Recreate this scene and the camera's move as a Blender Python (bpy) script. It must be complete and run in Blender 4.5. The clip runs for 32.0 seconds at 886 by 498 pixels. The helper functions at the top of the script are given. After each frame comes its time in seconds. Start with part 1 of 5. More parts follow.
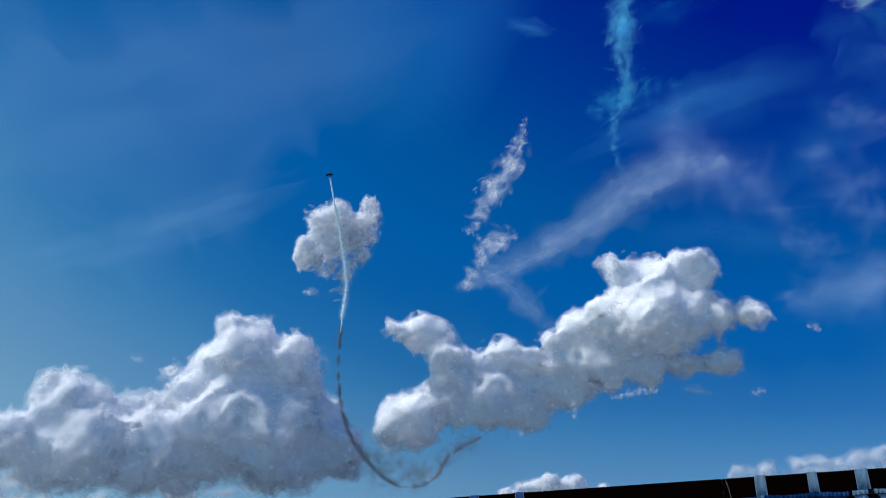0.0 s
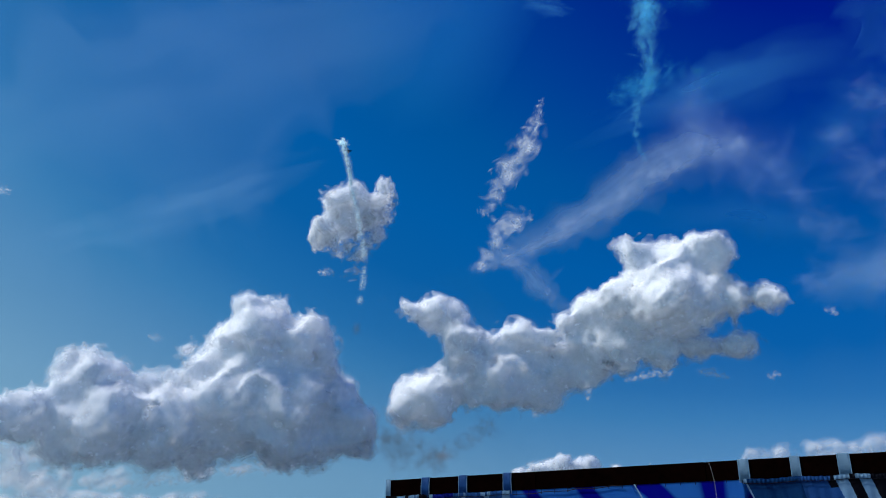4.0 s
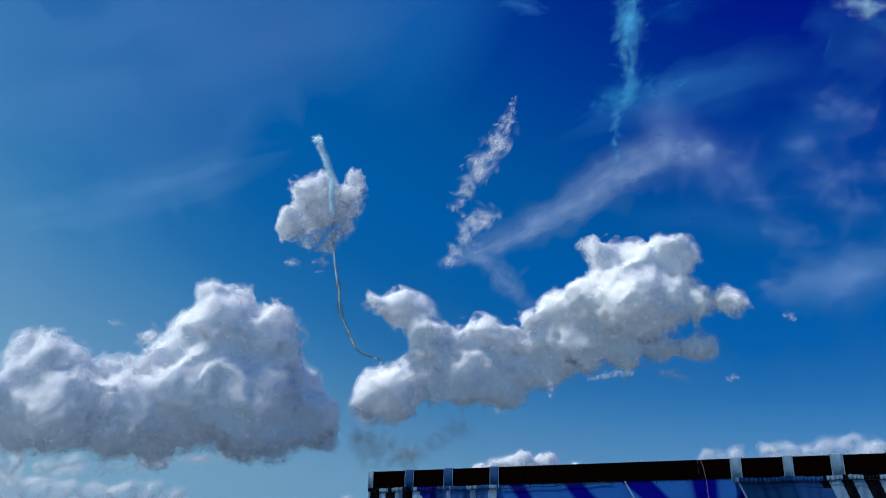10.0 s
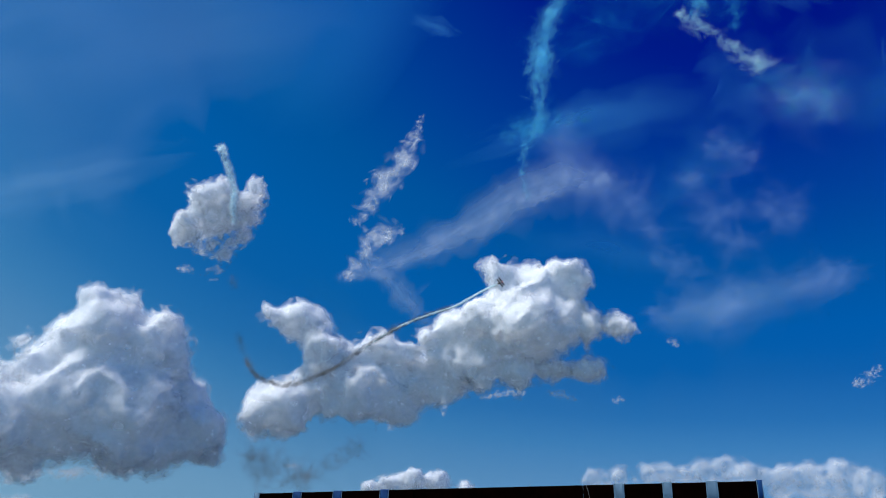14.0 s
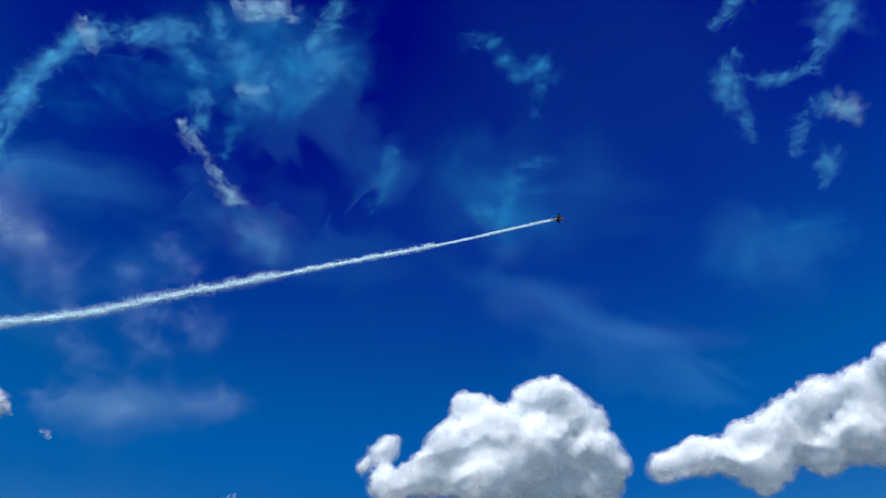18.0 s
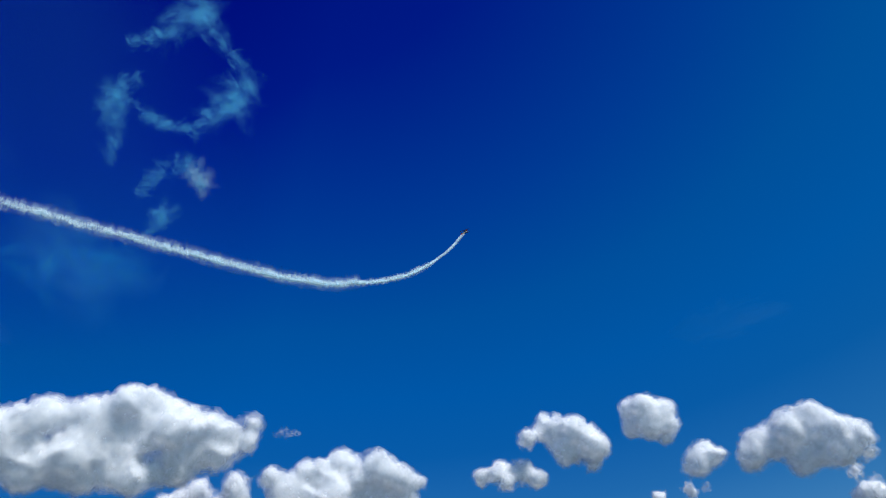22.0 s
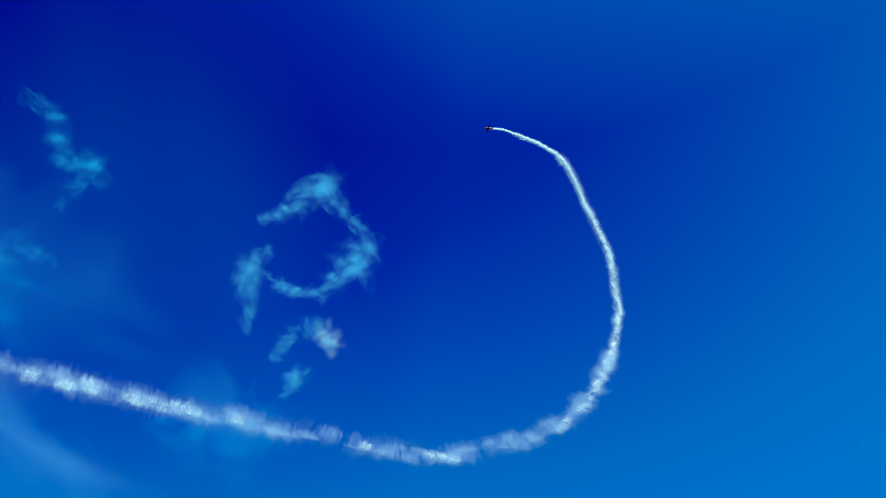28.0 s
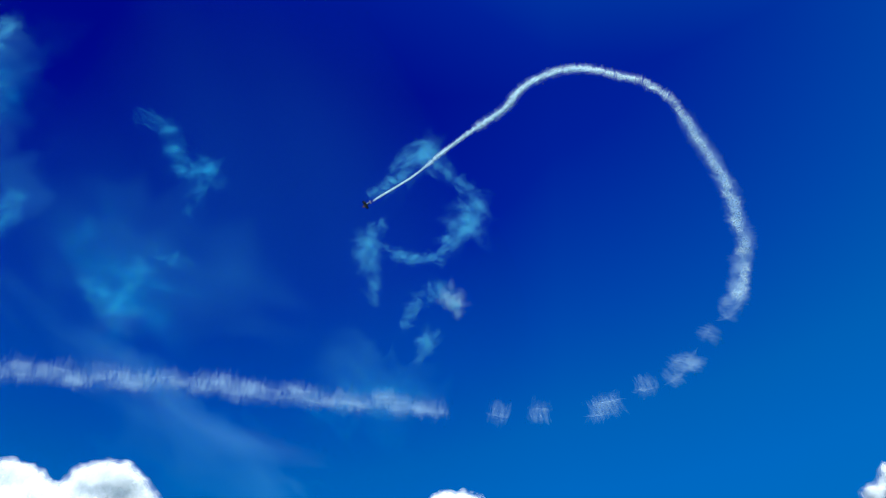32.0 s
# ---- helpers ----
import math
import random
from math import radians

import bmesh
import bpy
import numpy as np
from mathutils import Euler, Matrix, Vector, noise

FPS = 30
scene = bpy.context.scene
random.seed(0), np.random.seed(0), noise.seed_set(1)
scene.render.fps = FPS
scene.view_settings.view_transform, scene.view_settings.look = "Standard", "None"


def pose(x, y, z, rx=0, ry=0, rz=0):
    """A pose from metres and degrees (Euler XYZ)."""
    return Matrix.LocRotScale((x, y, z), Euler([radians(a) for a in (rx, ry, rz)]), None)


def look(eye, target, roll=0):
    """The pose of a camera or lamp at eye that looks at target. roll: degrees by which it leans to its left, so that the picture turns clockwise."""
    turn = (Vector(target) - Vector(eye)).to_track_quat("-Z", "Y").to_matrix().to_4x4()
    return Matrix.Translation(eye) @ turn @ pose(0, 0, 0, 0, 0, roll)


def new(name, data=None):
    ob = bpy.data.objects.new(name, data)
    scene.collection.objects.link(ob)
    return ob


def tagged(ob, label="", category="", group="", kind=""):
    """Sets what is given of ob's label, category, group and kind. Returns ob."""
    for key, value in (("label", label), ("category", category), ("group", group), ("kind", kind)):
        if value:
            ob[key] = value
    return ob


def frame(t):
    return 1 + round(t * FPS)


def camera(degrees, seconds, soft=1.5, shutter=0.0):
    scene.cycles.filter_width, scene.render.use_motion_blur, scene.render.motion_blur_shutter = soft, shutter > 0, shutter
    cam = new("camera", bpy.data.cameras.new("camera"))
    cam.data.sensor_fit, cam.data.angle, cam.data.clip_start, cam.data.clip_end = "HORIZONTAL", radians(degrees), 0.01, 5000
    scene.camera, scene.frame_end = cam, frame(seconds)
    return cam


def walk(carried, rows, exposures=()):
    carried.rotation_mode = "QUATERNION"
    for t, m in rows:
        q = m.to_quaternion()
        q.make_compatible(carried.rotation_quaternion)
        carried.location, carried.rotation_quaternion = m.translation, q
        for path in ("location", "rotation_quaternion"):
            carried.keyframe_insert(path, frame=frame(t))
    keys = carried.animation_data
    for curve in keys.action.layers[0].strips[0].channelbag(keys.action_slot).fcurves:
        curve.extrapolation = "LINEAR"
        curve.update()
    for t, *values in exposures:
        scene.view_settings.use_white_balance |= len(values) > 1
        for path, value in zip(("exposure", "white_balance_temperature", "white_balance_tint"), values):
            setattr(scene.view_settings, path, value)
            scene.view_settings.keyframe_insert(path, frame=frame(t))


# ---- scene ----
cam = camera(60.74, 32.0, soft=1.0)
PATH = [
    (0, pose(-0.043, -0.231, 1.639, 113.00, 0.00, -0.00)),
    (0.5, pose(-0.034, -0.236, 1.652, 113.54, -0.14, 0.34)),
    (1, pose(0.096, -0.256, 1.640, 113.41, -0.49, 0.57)),
    (1.5, pose(0.226, -0.274, 1.627, 113.60, -0.87, 1.68)),
    (2, pose(0.281, -0.290, 1.643, 114.13, -0.84, 2.87)),
    (2.5, pose(0.335, -0.305, 1.658, 113.86, -0.61, 3.30)),
    (3, pose(0.357, -0.306, 1.645, 112.72, -0.78, 2.71)),
    (3.5, pose(0.346, -0.307, 1.647, 112.02, -1.06, 1.38)),
    (5.5, pose(0.369, -0.307, 1.605, 110.39, -0.10, 0.28)),
    (6, pose(0.356, -0.312, 1.617, 109.92, -0.51, 0.31)),
    (6.5, pose(0.317, -0.262, 1.607, 109.32, -0.73, 0.24)),
    (7, pose(0.249, -0.181, 1.601, 108.98, -0.42, 0.25)),
    (7.5, pose(0.205, -0.161, 1.599, 109.29, -0.40, 0.39)),
    (8, pose(0.140, -0.160, 1.596, 110.48, -0.75, 0.27)),
    (8.5, pose(0.050, -0.056, 1.595, 111.61, -1.03, -0.14)),
    (9, pose(0.000, 0.000, 1.600, 111.67, -1.16, -0.67)),
    (9.5, pose(-0.026, -0.026, 1.613, 111.04, -1.41, -1.28)),
    (10, pose(-0.038, 0.007, 1.636, 111.22, -1.63, -2.02)),
    (10.5, pose(-0.065, 0.034, 1.651, 111.26, -1.49, -1.79)),
    (11, pose(-0.064, 0.018, 1.688, 110.45, -0.61, -1.48)),
    (11.5, pose(-0.065, -0.029, 1.708, 110.78, -0.92, -2.20)),
    (12, pose(-0.072, -0.025, 1.729, 111.82, -1.71, -3.87)),
    (12.5, pose(-0.050, -0.022, 1.731, 112.33, -1.71, -5.29)),
    (13, pose(-0.047, 0.010, 1.727, 112.61, -1.58, -6.78)),
    (13.5, pose(-0.046, 0.027, 1.720, 112.63, -1.52, -8.35)),
    (15.5, pose(-0.046, 0.027, 1.720, 114.24, -1.35, -18.37)),
    (16, pose(-0.046, 0.027, 1.720, 115.83, -1.38, -23.23)),
    (16.5, pose(-0.046, 0.027, 1.720, 117.94, -1.23, -29.58)),
    (17, pose(-0.046, 0.027, 1.720, 119.51, -1.00, -37.31)),
    (17.5, pose(-0.046, 0.027, 1.720, 120.64, -0.86, -45.94)),
    (18, pose(-0.046, 0.027, 1.720, 121.36, -0.73, -55.43)),
    (18.5, pose(-0.046, 0.027, 1.720, 121.92, -0.33, -65.06)),
    (19, pose(-0.046, 0.027, 1.720, 122.14, 0.03, -73.22)),
    (19.5, pose(-0.046, 0.027, 1.720, 122.07, 0.39, -81.06)),
    (20, pose(-0.046, 0.027, 1.720, 121.73, 0.54, -89.08)),
    (20.5, pose(-0.046, 0.027, 1.720, 121.17, 0.59, -97.04)),
    (21, pose(-0.046, 0.027, 1.720, 120.94, 1.34, -103.37)),
    (21.5, pose(-0.046, 0.027, 1.720, 121.68, 1.88, -108.13)),
    (22, pose(-0.046, 0.027, 1.720, 122.46, 1.51, -110.82)),
    (22.5, pose(-0.046, 0.027, 1.720, 123.57, 1.08, -111.93)),
    (23, pose(-0.046, 0.027, 1.720, 125.12, 0.81, -112.24)),
    (23.5, pose(-0.046, 0.027, 1.720, 126.40, 1.17, -112.08)),
    (24, pose(-0.046, 0.027, 1.720, 127.68, 1.99, -111.08)),
    (24.5, pose(-0.046, 0.027, 1.720, 129.83, 1.95, -110.71)),
    (25, pose(-0.046, 0.027, 1.720, 132.01, 1.94, -109.79)),
    (25.5, pose(-0.046, 0.027, 1.720, 133.76, 2.47, -107.49)),
    (27.5, pose(-0.046, 0.027, 1.720, 133.08, -0.16, -102.11)),
    (28, pose(-0.046, 0.027, 1.720, 132.93, -0.35, -99.99)),
    (28.5, pose(-0.046, 0.027, 1.720, 132.53, -0.83, -98.73)),
    (29, pose(-0.046, 0.027, 1.720, 132.00, -1.00, -97.58)),
    (29.5, pose(-0.046, 0.027, 1.720, 131.69, -0.99, -96.25)),
    (30, pose(-0.046, 0.027, 1.720, 131.79, -0.65, -94.78)),
    (30.5, pose(-0.046, 0.027, 1.720, 131.60, -0.67, -93.51)),
    (31, pose(-0.046, 0.027, 1.720, 131.05, -1.31, -92.76)),
    (31.5, pose(-0.046, 0.027, 1.720, 130.29, -1.47, -91.20)),
    (32, pose(-0.046, 0.027, 1.720, 129.03, 0.39, -87.60)),
]
EXPOSURES = [(0, 0.3, 6500, 10), (17.5, 0.32, 6500, 10), (20, 0.16, 6500, 10), (22, 0.2, 6500, 10), (24, 0.42, 6500, 4), (25, 1.0, 6500, -12), (28, 0.95, 6500, -12), (30, 0.82, 6500, -4), (32, 0.72, 6500, 1)]
SKY_SCALE = 0.06825
SKY_SLOPE = (-0.185, -0.14, -0.3519)      # clearer away from the sun and overhead
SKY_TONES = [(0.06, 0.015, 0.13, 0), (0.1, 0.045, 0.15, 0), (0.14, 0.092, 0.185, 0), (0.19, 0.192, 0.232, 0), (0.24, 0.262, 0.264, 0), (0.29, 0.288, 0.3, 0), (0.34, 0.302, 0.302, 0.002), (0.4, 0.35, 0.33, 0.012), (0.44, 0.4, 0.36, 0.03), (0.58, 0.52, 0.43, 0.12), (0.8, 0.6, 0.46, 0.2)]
SUN_POWER = 3.8
TRAIL_STEP = 2.2
walk(cam, PATH, EXPOSURES)

# ---- world and sun ----
SUN_AZ, SUN_EL = -103.0, 55.0          # degrees; azimuth counts clockwise from +y


def way(az, el):
    a, e = radians(az), radians(el)
    return Vector((math.sin(a) * math.cos(e), math.cos(a) * math.cos(e), math.sin(e)))


def nodes_of(tree):
    tree.nodes.clear()

    def add(kind, **props):
        n = tree.nodes.new(kind)
        for key, value in props.items():
            if key == "operation":
                n.operation = value
            elif key == "blend_type":
                n.blend_type = value
            elif key == "data_type":
                n.data_type = value
            elif key == "label":
                n.label = value
        return n
    return add, tree.links.new


world = bpy.data.worlds.new("daylight")
scene.world = world
world.use_nodes = True
add, link = nodes_of(world.node_tree)
sky = add("ShaderNodeTexSky")
sky.sky_type = "NISHITA"
sky.sun_disc = False
sky.sun_elevation, sky.sun_rotation = radians(SUN_EL), radians(SUN_AZ)
sky.altitude, sky.air_density, sky.dust_density, sky.ozone_density = 200, 1.0, 1.2, 3.0
split = add("ShaderNodeSeparateColor")
dim = add("ShaderNodeMath", operation="MULTIPLY")
dim.inputs[1].default_value = SKY_SCALE
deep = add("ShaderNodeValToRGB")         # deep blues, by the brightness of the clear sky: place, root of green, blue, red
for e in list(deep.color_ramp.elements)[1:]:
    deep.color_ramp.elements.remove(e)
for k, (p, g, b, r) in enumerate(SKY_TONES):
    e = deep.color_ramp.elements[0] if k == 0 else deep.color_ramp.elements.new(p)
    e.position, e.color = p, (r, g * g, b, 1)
back = add("ShaderNodeBackground")
back.inputs["Strength"].default_value = 1.0
link(sky.outputs[0], split.inputs[0])
link(split.outputs[1], dim.inputs[0])
where, aim, lift, total = add("ShaderNodeTexCoord"), add("ShaderNodeVectorMath", operation="DOT_PRODUCT"), add("ShaderNodeMath", operation="ADD"), add("ShaderNodeMath", operation="ADD")
aim.inputs[1].default_value = SKY_SLOPE
lift.inputs[1].default_value = 0.416
south = add("ShaderNodeVectorMath", operation="MAXIMUM")
south.inputs[1].default_value = (-1, -0.12, -1)        # no clearer further south
link(where.outputs["Generated"], south.inputs[0]), link(south.outputs[0], aim.inputs[0])
link(aim.outputs["Value"], lift.inputs[0])
height, high, zenith = add("ShaderNodeSeparateXYZ"), add("ShaderNodeMapRange"), add("ShaderNodeMath", operation="ADD")
high.inputs["From Min"].default_value, high.inputs["From Max"].default_value, high.inputs["To Max"].default_value = 0.77, 1.0, 0.12
link(where.outputs["Generated"], height.inputs[0]), link(height.outputs[2], high.inputs["Value"])
link(high.outputs[0], zenith.inputs[0]), link(dim.outputs[0], zenith.inputs[1])
link(zenith.outputs[0], total.inputs[0]), link(lift.outputs[0], total.inputs[1])
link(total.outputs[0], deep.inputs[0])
side, bluer, tint, tinted = add("ShaderNodeSeparateXYZ"), add("ShaderNodeMapRange"), add("ShaderNodeCombineXYZ"), add("ShaderNodeVectorMath", operation="MULTIPLY")
bluer.inputs["From Max"].default_value, bluer.inputs["To Min"].default_value, bluer.inputs["To Max"].default_value = 0.9, 1.0, 1.13
tint.inputs[0].default_value = tint.inputs[1].default_value = 1.0        # a purer blue away from the sun
link(where.outputs["Generated"], side.inputs[0]), link(side.outputs[0], bluer.inputs["Value"]), link(bluer.outputs[0], tint.inputs[2])
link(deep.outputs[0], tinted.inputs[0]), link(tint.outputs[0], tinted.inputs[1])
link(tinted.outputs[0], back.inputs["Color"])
link(back.outputs[0], add("ShaderNodeOutputWorld").inputs["Surface"])

sun = new("sun", bpy.data.lights.new("sun", "SUN"))
sun.data.energy, sun.data.angle, sun.data.color = SUN_POWER, radians(0.53), (1.0, 0.975, 0.94)
sun.matrix_world = look(way(SUN_AZ, SUN_EL) * 900, (0, 0, 0))
scene.cycles.transparent_max_bounces = 256
scene.cycles.diffuse_bounces = 8           # clouds glow by light scattered many times

# ---- materials ----


def material(name):
    m = bpy.data.materials.new(name)
    m.use_nodes = True
    a, l = nodes_of(m.node_tree)
    return m, a, l


def ramp(add, stops):
    r = add("ShaderNodeValToRGB")
    els = r.color_ramp.elements
    while len(els) < len(stops):
        els.new(0.5)
    for e, (p, c) in zip(els, stops):
        e.position = p
        e.color = (c, c, c, 1) if isinstance(c, (int, float)) else (*c, 1)
    return r


def surface(name, low, high, rough=0.7, grain=8.0, metal=0.0, bump=0.2, coarse=1.2, gloss=0.5, through_light=0.0):
    """Paint, wood, cloth: two colours mixed by grain and by coarse stains, with fine relief."""
    m, a, l = material(name)
    tc = a("ShaderNodeTexCoord")
    fine, big = a("ShaderNodeTexNoise"), a("ShaderNodeTexNoise")
    fine.inputs["Scale"].default_value, fine.inputs["Detail"].default_value = grain, 6
    big.inputs["Scale"].default_value, big.inputs["Detail"].default_value = coarse, 4
    mixf = a("ShaderNodeMath", operation="MULTIPLY_ADD")
    mixf.inputs[1].default_value = 0.5
    half = a("ShaderNodeMath", operation="MULTIPLY")
    half.inputs[1].default_value = 0.5
    r = ramp(a, [(0.3, low), (0.7, high)])
    b = a("ShaderNodeBump")
    b.inputs["Strength"].default_value = bump
    p = a("ShaderNodeBsdfPrincipled")
    p.inputs["Roughness"].default_value, p.inputs["Metallic"].default_value = rough, metal
    p.inputs["Specular IOR Level"].default_value = gloss
    l(tc.outputs["Object"], fine.inputs["Vector"]), l(tc.outputs["Object"], big.inputs["Vector"])
    l(big.outputs["Fac"], half.inputs[0]), l(fine.outputs["Fac"], mixf.inputs[0]), l(half.outputs[0], mixf.inputs[2])
    l(mixf.outputs[0], r.inputs[0]), l(r.outputs[0], p.inputs["Base Color"])
    l(fine.outputs["Fac"], b.inputs["Height"]), l(b.outputs[0], p.inputs["Normal"])
    out = a("ShaderNodeOutputMaterial")
    if through_light:
        t, mx = a("ShaderNodeBsdfTranslucent"), a("ShaderNodeMixShader")
        mx.inputs[0].default_value = through_light
        l(r.outputs[0], t.inputs["Color"]), l(p.outputs[0], mx.inputs[1]), l(t.outputs[0], mx.inputs[2])
        l(mx.outputs[0], out.inputs["Surface"])
    else:
        l(p.outputs[0], out.inputs["Surface"])
    return m


def vapour(name, colour, scale, lo, hi, dense, detail=8.0, sheet=False, through_light=0.5, warp=0.0, rough=0.6, per_object=None, streak=None, gain=1.8, pull=0.9):
    """Droplets or smoke: white scattering, holed by noise; on sheets it thins out towards the rim."""
    m, a, l = material(name)
    tc = a("ShaderNodeTexCoord")
    n = a("ShaderNodeTexNoise")
    n.inputs["Scale"].default_value, n.inputs["Detail"].default_value = scale, detail
    n.inputs["Roughness"].default_value, n.inputs["Distortion"].default_value = rough, warp
    if streak:
        st, info = a("ShaderNodeVectorMath", operation="MULTIPLY_ADD"), a("ShaderNodeObjectInfo")
        st.inputs[1].default_value = (*streak, 1)
        l(tc.outputs["UV"], st.inputs[0]), l(info.outputs["Location"], st.inputs[2]), l(st.outputs[0], n.inputs["Vector"])
    elif per_object:
        info, shift = a("ShaderNodeObjectInfo"), a("ShaderNodeVectorMath", operation="MULTIPLY_ADD")
        l(info.outputs["Random"], shift.inputs[0])
        shift.inputs[1].default_value = (91, 57, 33)
        finer = a("ShaderNodeVectorMath", operation="MULTIPLY")
        finer.inputs[1].default_value = per_object
        l(tc.outputs["Object"], finer.inputs[0]), l(finer.outputs[0], shift.inputs[2]), l(shift.outputs[0], n.inputs["Vector"])
    else:
        l(tc.outputs["Object"], n.inputs["Vector"])
    loud = a("ShaderNodeMath", operation="MULTIPLY_ADD")
    loud.inputs[1].default_value, loud.inputs[2].default_value = gain, 0.5 - 0.5 * gain
    l(n.outputs["Fac"], loud.inputs[0])
    value = loud.outputs[0]
    if sheet:
        uv = a("ShaderNodeSeparateXYZ")
        l(tc.outputs["UV"], uv.inputs[0])
        for k, power in ((0, 0.75), (1, 1.0)):
            # 4 s (1 - s): 0 at the rims, 1 along the middle; the noise frays what is left
            inv, mul, four, pw = (a("ShaderNodeMath", operation=o) for o in ("SUBTRACT", "MULTIPLY", "MULTIPLY", "POWER"))
            inv.inputs[0].default_value, four.inputs[1].default_value, pw.inputs[1].default_value = 1.0, 4.0, power
            l(uv.outputs[k], inv.inputs[1]), l(uv.outputs[k], mul.inputs[0]), l(inv.outputs[0], mul.inputs[1])
            l(mul.outputs[0], four.inputs[0]), l(four.outputs[0], pw.inputs[0])
            fall = pw.outputs[0] if k == 0 else fall
            if k == 1:
                both = a("ShaderNodeMath", operation="MULTIPLY")
                l(fall, both.inputs[0]), l(pw.outputs[0], both.inputs[1])
        fray = a("ShaderNodeMath", operation="MULTIPLY_ADD")
        fray.inputs[1].default_value = pull
        lower = a("ShaderNodeMath", operation="SUBTRACT")
        lower.inputs[1].default_value = pull * 0.8
        l(both.outputs[0], fray.inputs[0]), l(value, fray.inputs[2]), l(fray.outputs[0], lower.inputs[0])
        value = lower.outputs[0]
    r = ramp(a, [(lo, 0.0), (hi, 1.0)])
    l(value, r.inputs[0])
    alpha = r.outputs[0]
    thin = a("ShaderNodeMath", operation="MULTIPLY")
    thin.inputs[1].default_value = dense
    l(alpha, thin.inputs[0])
    if sheet:                                  # nothing is left at the very rim
        soft, rim = a("ShaderNodeMath", operation="POWER"), a("ShaderNodeMath", operation="MULTIPLY")
        soft.inputs[1].default_value = 0.8
        l(both.outputs[0], soft.inputs[0]), l(soft.outputs[0], rim.inputs[0]), l(thin.outputs[0], rim.inputs[1])
        thin = rim
    d, t, mix, clear, out = a("ShaderNodeBsdfDiffuse"), a("ShaderNodeBsdfTranslucent"), a("ShaderNodeMixShader"), a("ShaderNodeBsdfTransparent"), a("ShaderNodeMixShader")
    for s in (d, t):
        s.inputs["Color"].default_value = (*colour, 1)
    mix.inputs[0].default_value = through_light
    l(d.outputs[0], mix.inputs[1]), l(t.outputs[0], mix.inputs[2])
    l(thin.outputs[0], out.inputs[0]), l(clear.outputs[0], out.inputs[1]), l(mix.outputs[0], out.inputs[2])
    l(out.outputs[0], a("ShaderNodeOutputMaterial").inputs["Surface"])
    return m


def flaked(name, colour, dense, scale=0.12, fade=1.4):
    """Soft flakes of smoke or cloud: thickest in the middle (u = 0), gone at the rim (u = 1), mottled by noise."""
    m, a, l = material(name)
    tc, n, uv = a("ShaderNodeTexCoord"), a("ShaderNodeTexNoise"), a("ShaderNodeSeparateXYZ")
    n.inputs["Scale"].default_value, n.inputs["Detail"].default_value, n.inputs["Roughness"].default_value, n.inputs["Distortion"].default_value = scale, 5, 0.56, 0.4
    l(tc.outputs["Object"], n.inputs["Vector"]), l(tc.outputs["UV"], uv.inputs[0])
    inv, pw, mul, thin = (a("ShaderNodeMath", operation=o) for o in ("SUBTRACT", "POWER", "MULTIPLY", "MULTIPLY"))
    inv.inputs[0].default_value, pw.inputs[1].default_value, thin.inputs[1].default_value = 1.0, fade, dense
    r = ramp(a, [(0.3, 0.0), (0.68, 1.0)])
    l(uv.outputs[0], inv.inputs[1]), l(inv.outputs[0], pw.inputs[0]), l(n.outputs["Fac"], r.inputs[0])
    l(pw.outputs[0], mul.inputs[0]), l(r.outputs[0], mul.inputs[1]), l(mul.outputs[0], thin.inputs[0])
    d, t, mix, clear, out = a("ShaderNodeBsdfDiffuse"), a("ShaderNodeBsdfTranslucent"), a("ShaderNodeMixShader"), a("ShaderNodeBsdfTransparent"), a("ShaderNodeMixShader")
    for s in (d, t):
        s.inputs["Color"].default_value = (*colour, 1)
    mix.inputs[0].default_value = 0.5
    l(d.outputs[0], mix.inputs[1]), l(t.outputs[0], mix.inputs[2])
    l(thin.outputs[0], out.inputs[0]), l(clear.outputs[0], out.inputs[1]), l(mix.outputs[0], out.inputs[2])
    l(out.outputs[0], a("ShaderNodeOutputMaterial").inputs["Surface"])
    return m


def droplets(name, dense, lo=0.0, hi=1.0, share=0.42, scale=0.03, colour=(0.935, 0.955, 0.985)):
    """One skin of a cloud: bright scattering droplets, holed by noise where it is thin."""
    m, a, l = material(name)
    d, t, mix = a("ShaderNodeBsdfDiffuse"), a("ShaderNodeBsdfTranslucent"), a("ShaderNodeMixShader")
    for s in (d, t):
        s.inputs["Color"].default_value = (*colour, 1)
    mix.inputs[0].default_value = share
    l(d.outputs[0], mix.inputs[1]), l(t.outputs[0], mix.inputs[2])
    tc, n = a("ShaderNodeTexCoord"), a("ShaderNodeTexNoise")
    n.inputs["Scale"].default_value, n.inputs["Detail"].default_value, n.inputs["Roughness"].default_value = scale, 6, 0.56
    l(tc.outputs["Object"], n.inputs["Vector"])
    last = mix
    if dense < 1:
        r, thin = ramp(a, [(lo, 0.0), (hi, 1.0)]), a("ShaderNodeMath", operation="MULTIPLY")
        thin.inputs[1].default_value = dense
        clear, last = a("ShaderNodeBsdfTransparent"), a("ShaderNodeMixShader")
        l(n.outputs["Fac"], r.inputs[0]), l(r.outputs[0], thin.inputs[0])
        l(thin.outputs[0], last.inputs[0]), l(clear.outputs[0], last.inputs[1]), l(mix.outputs[0], last.inputs[2])
    else:
        b = a("ShaderNodeBump")
        b.inputs["Strength"].default_value, b.inputs["Distance"].default_value = 0.15, 10.0
        l(n.outputs["Fac"], b.inputs["Height"]), l(b.outputs[0], d.inputs["Normal"])
    l(last.outputs[0], a("ShaderNodeOutputMaterial").inputs["Surface"])
    return m


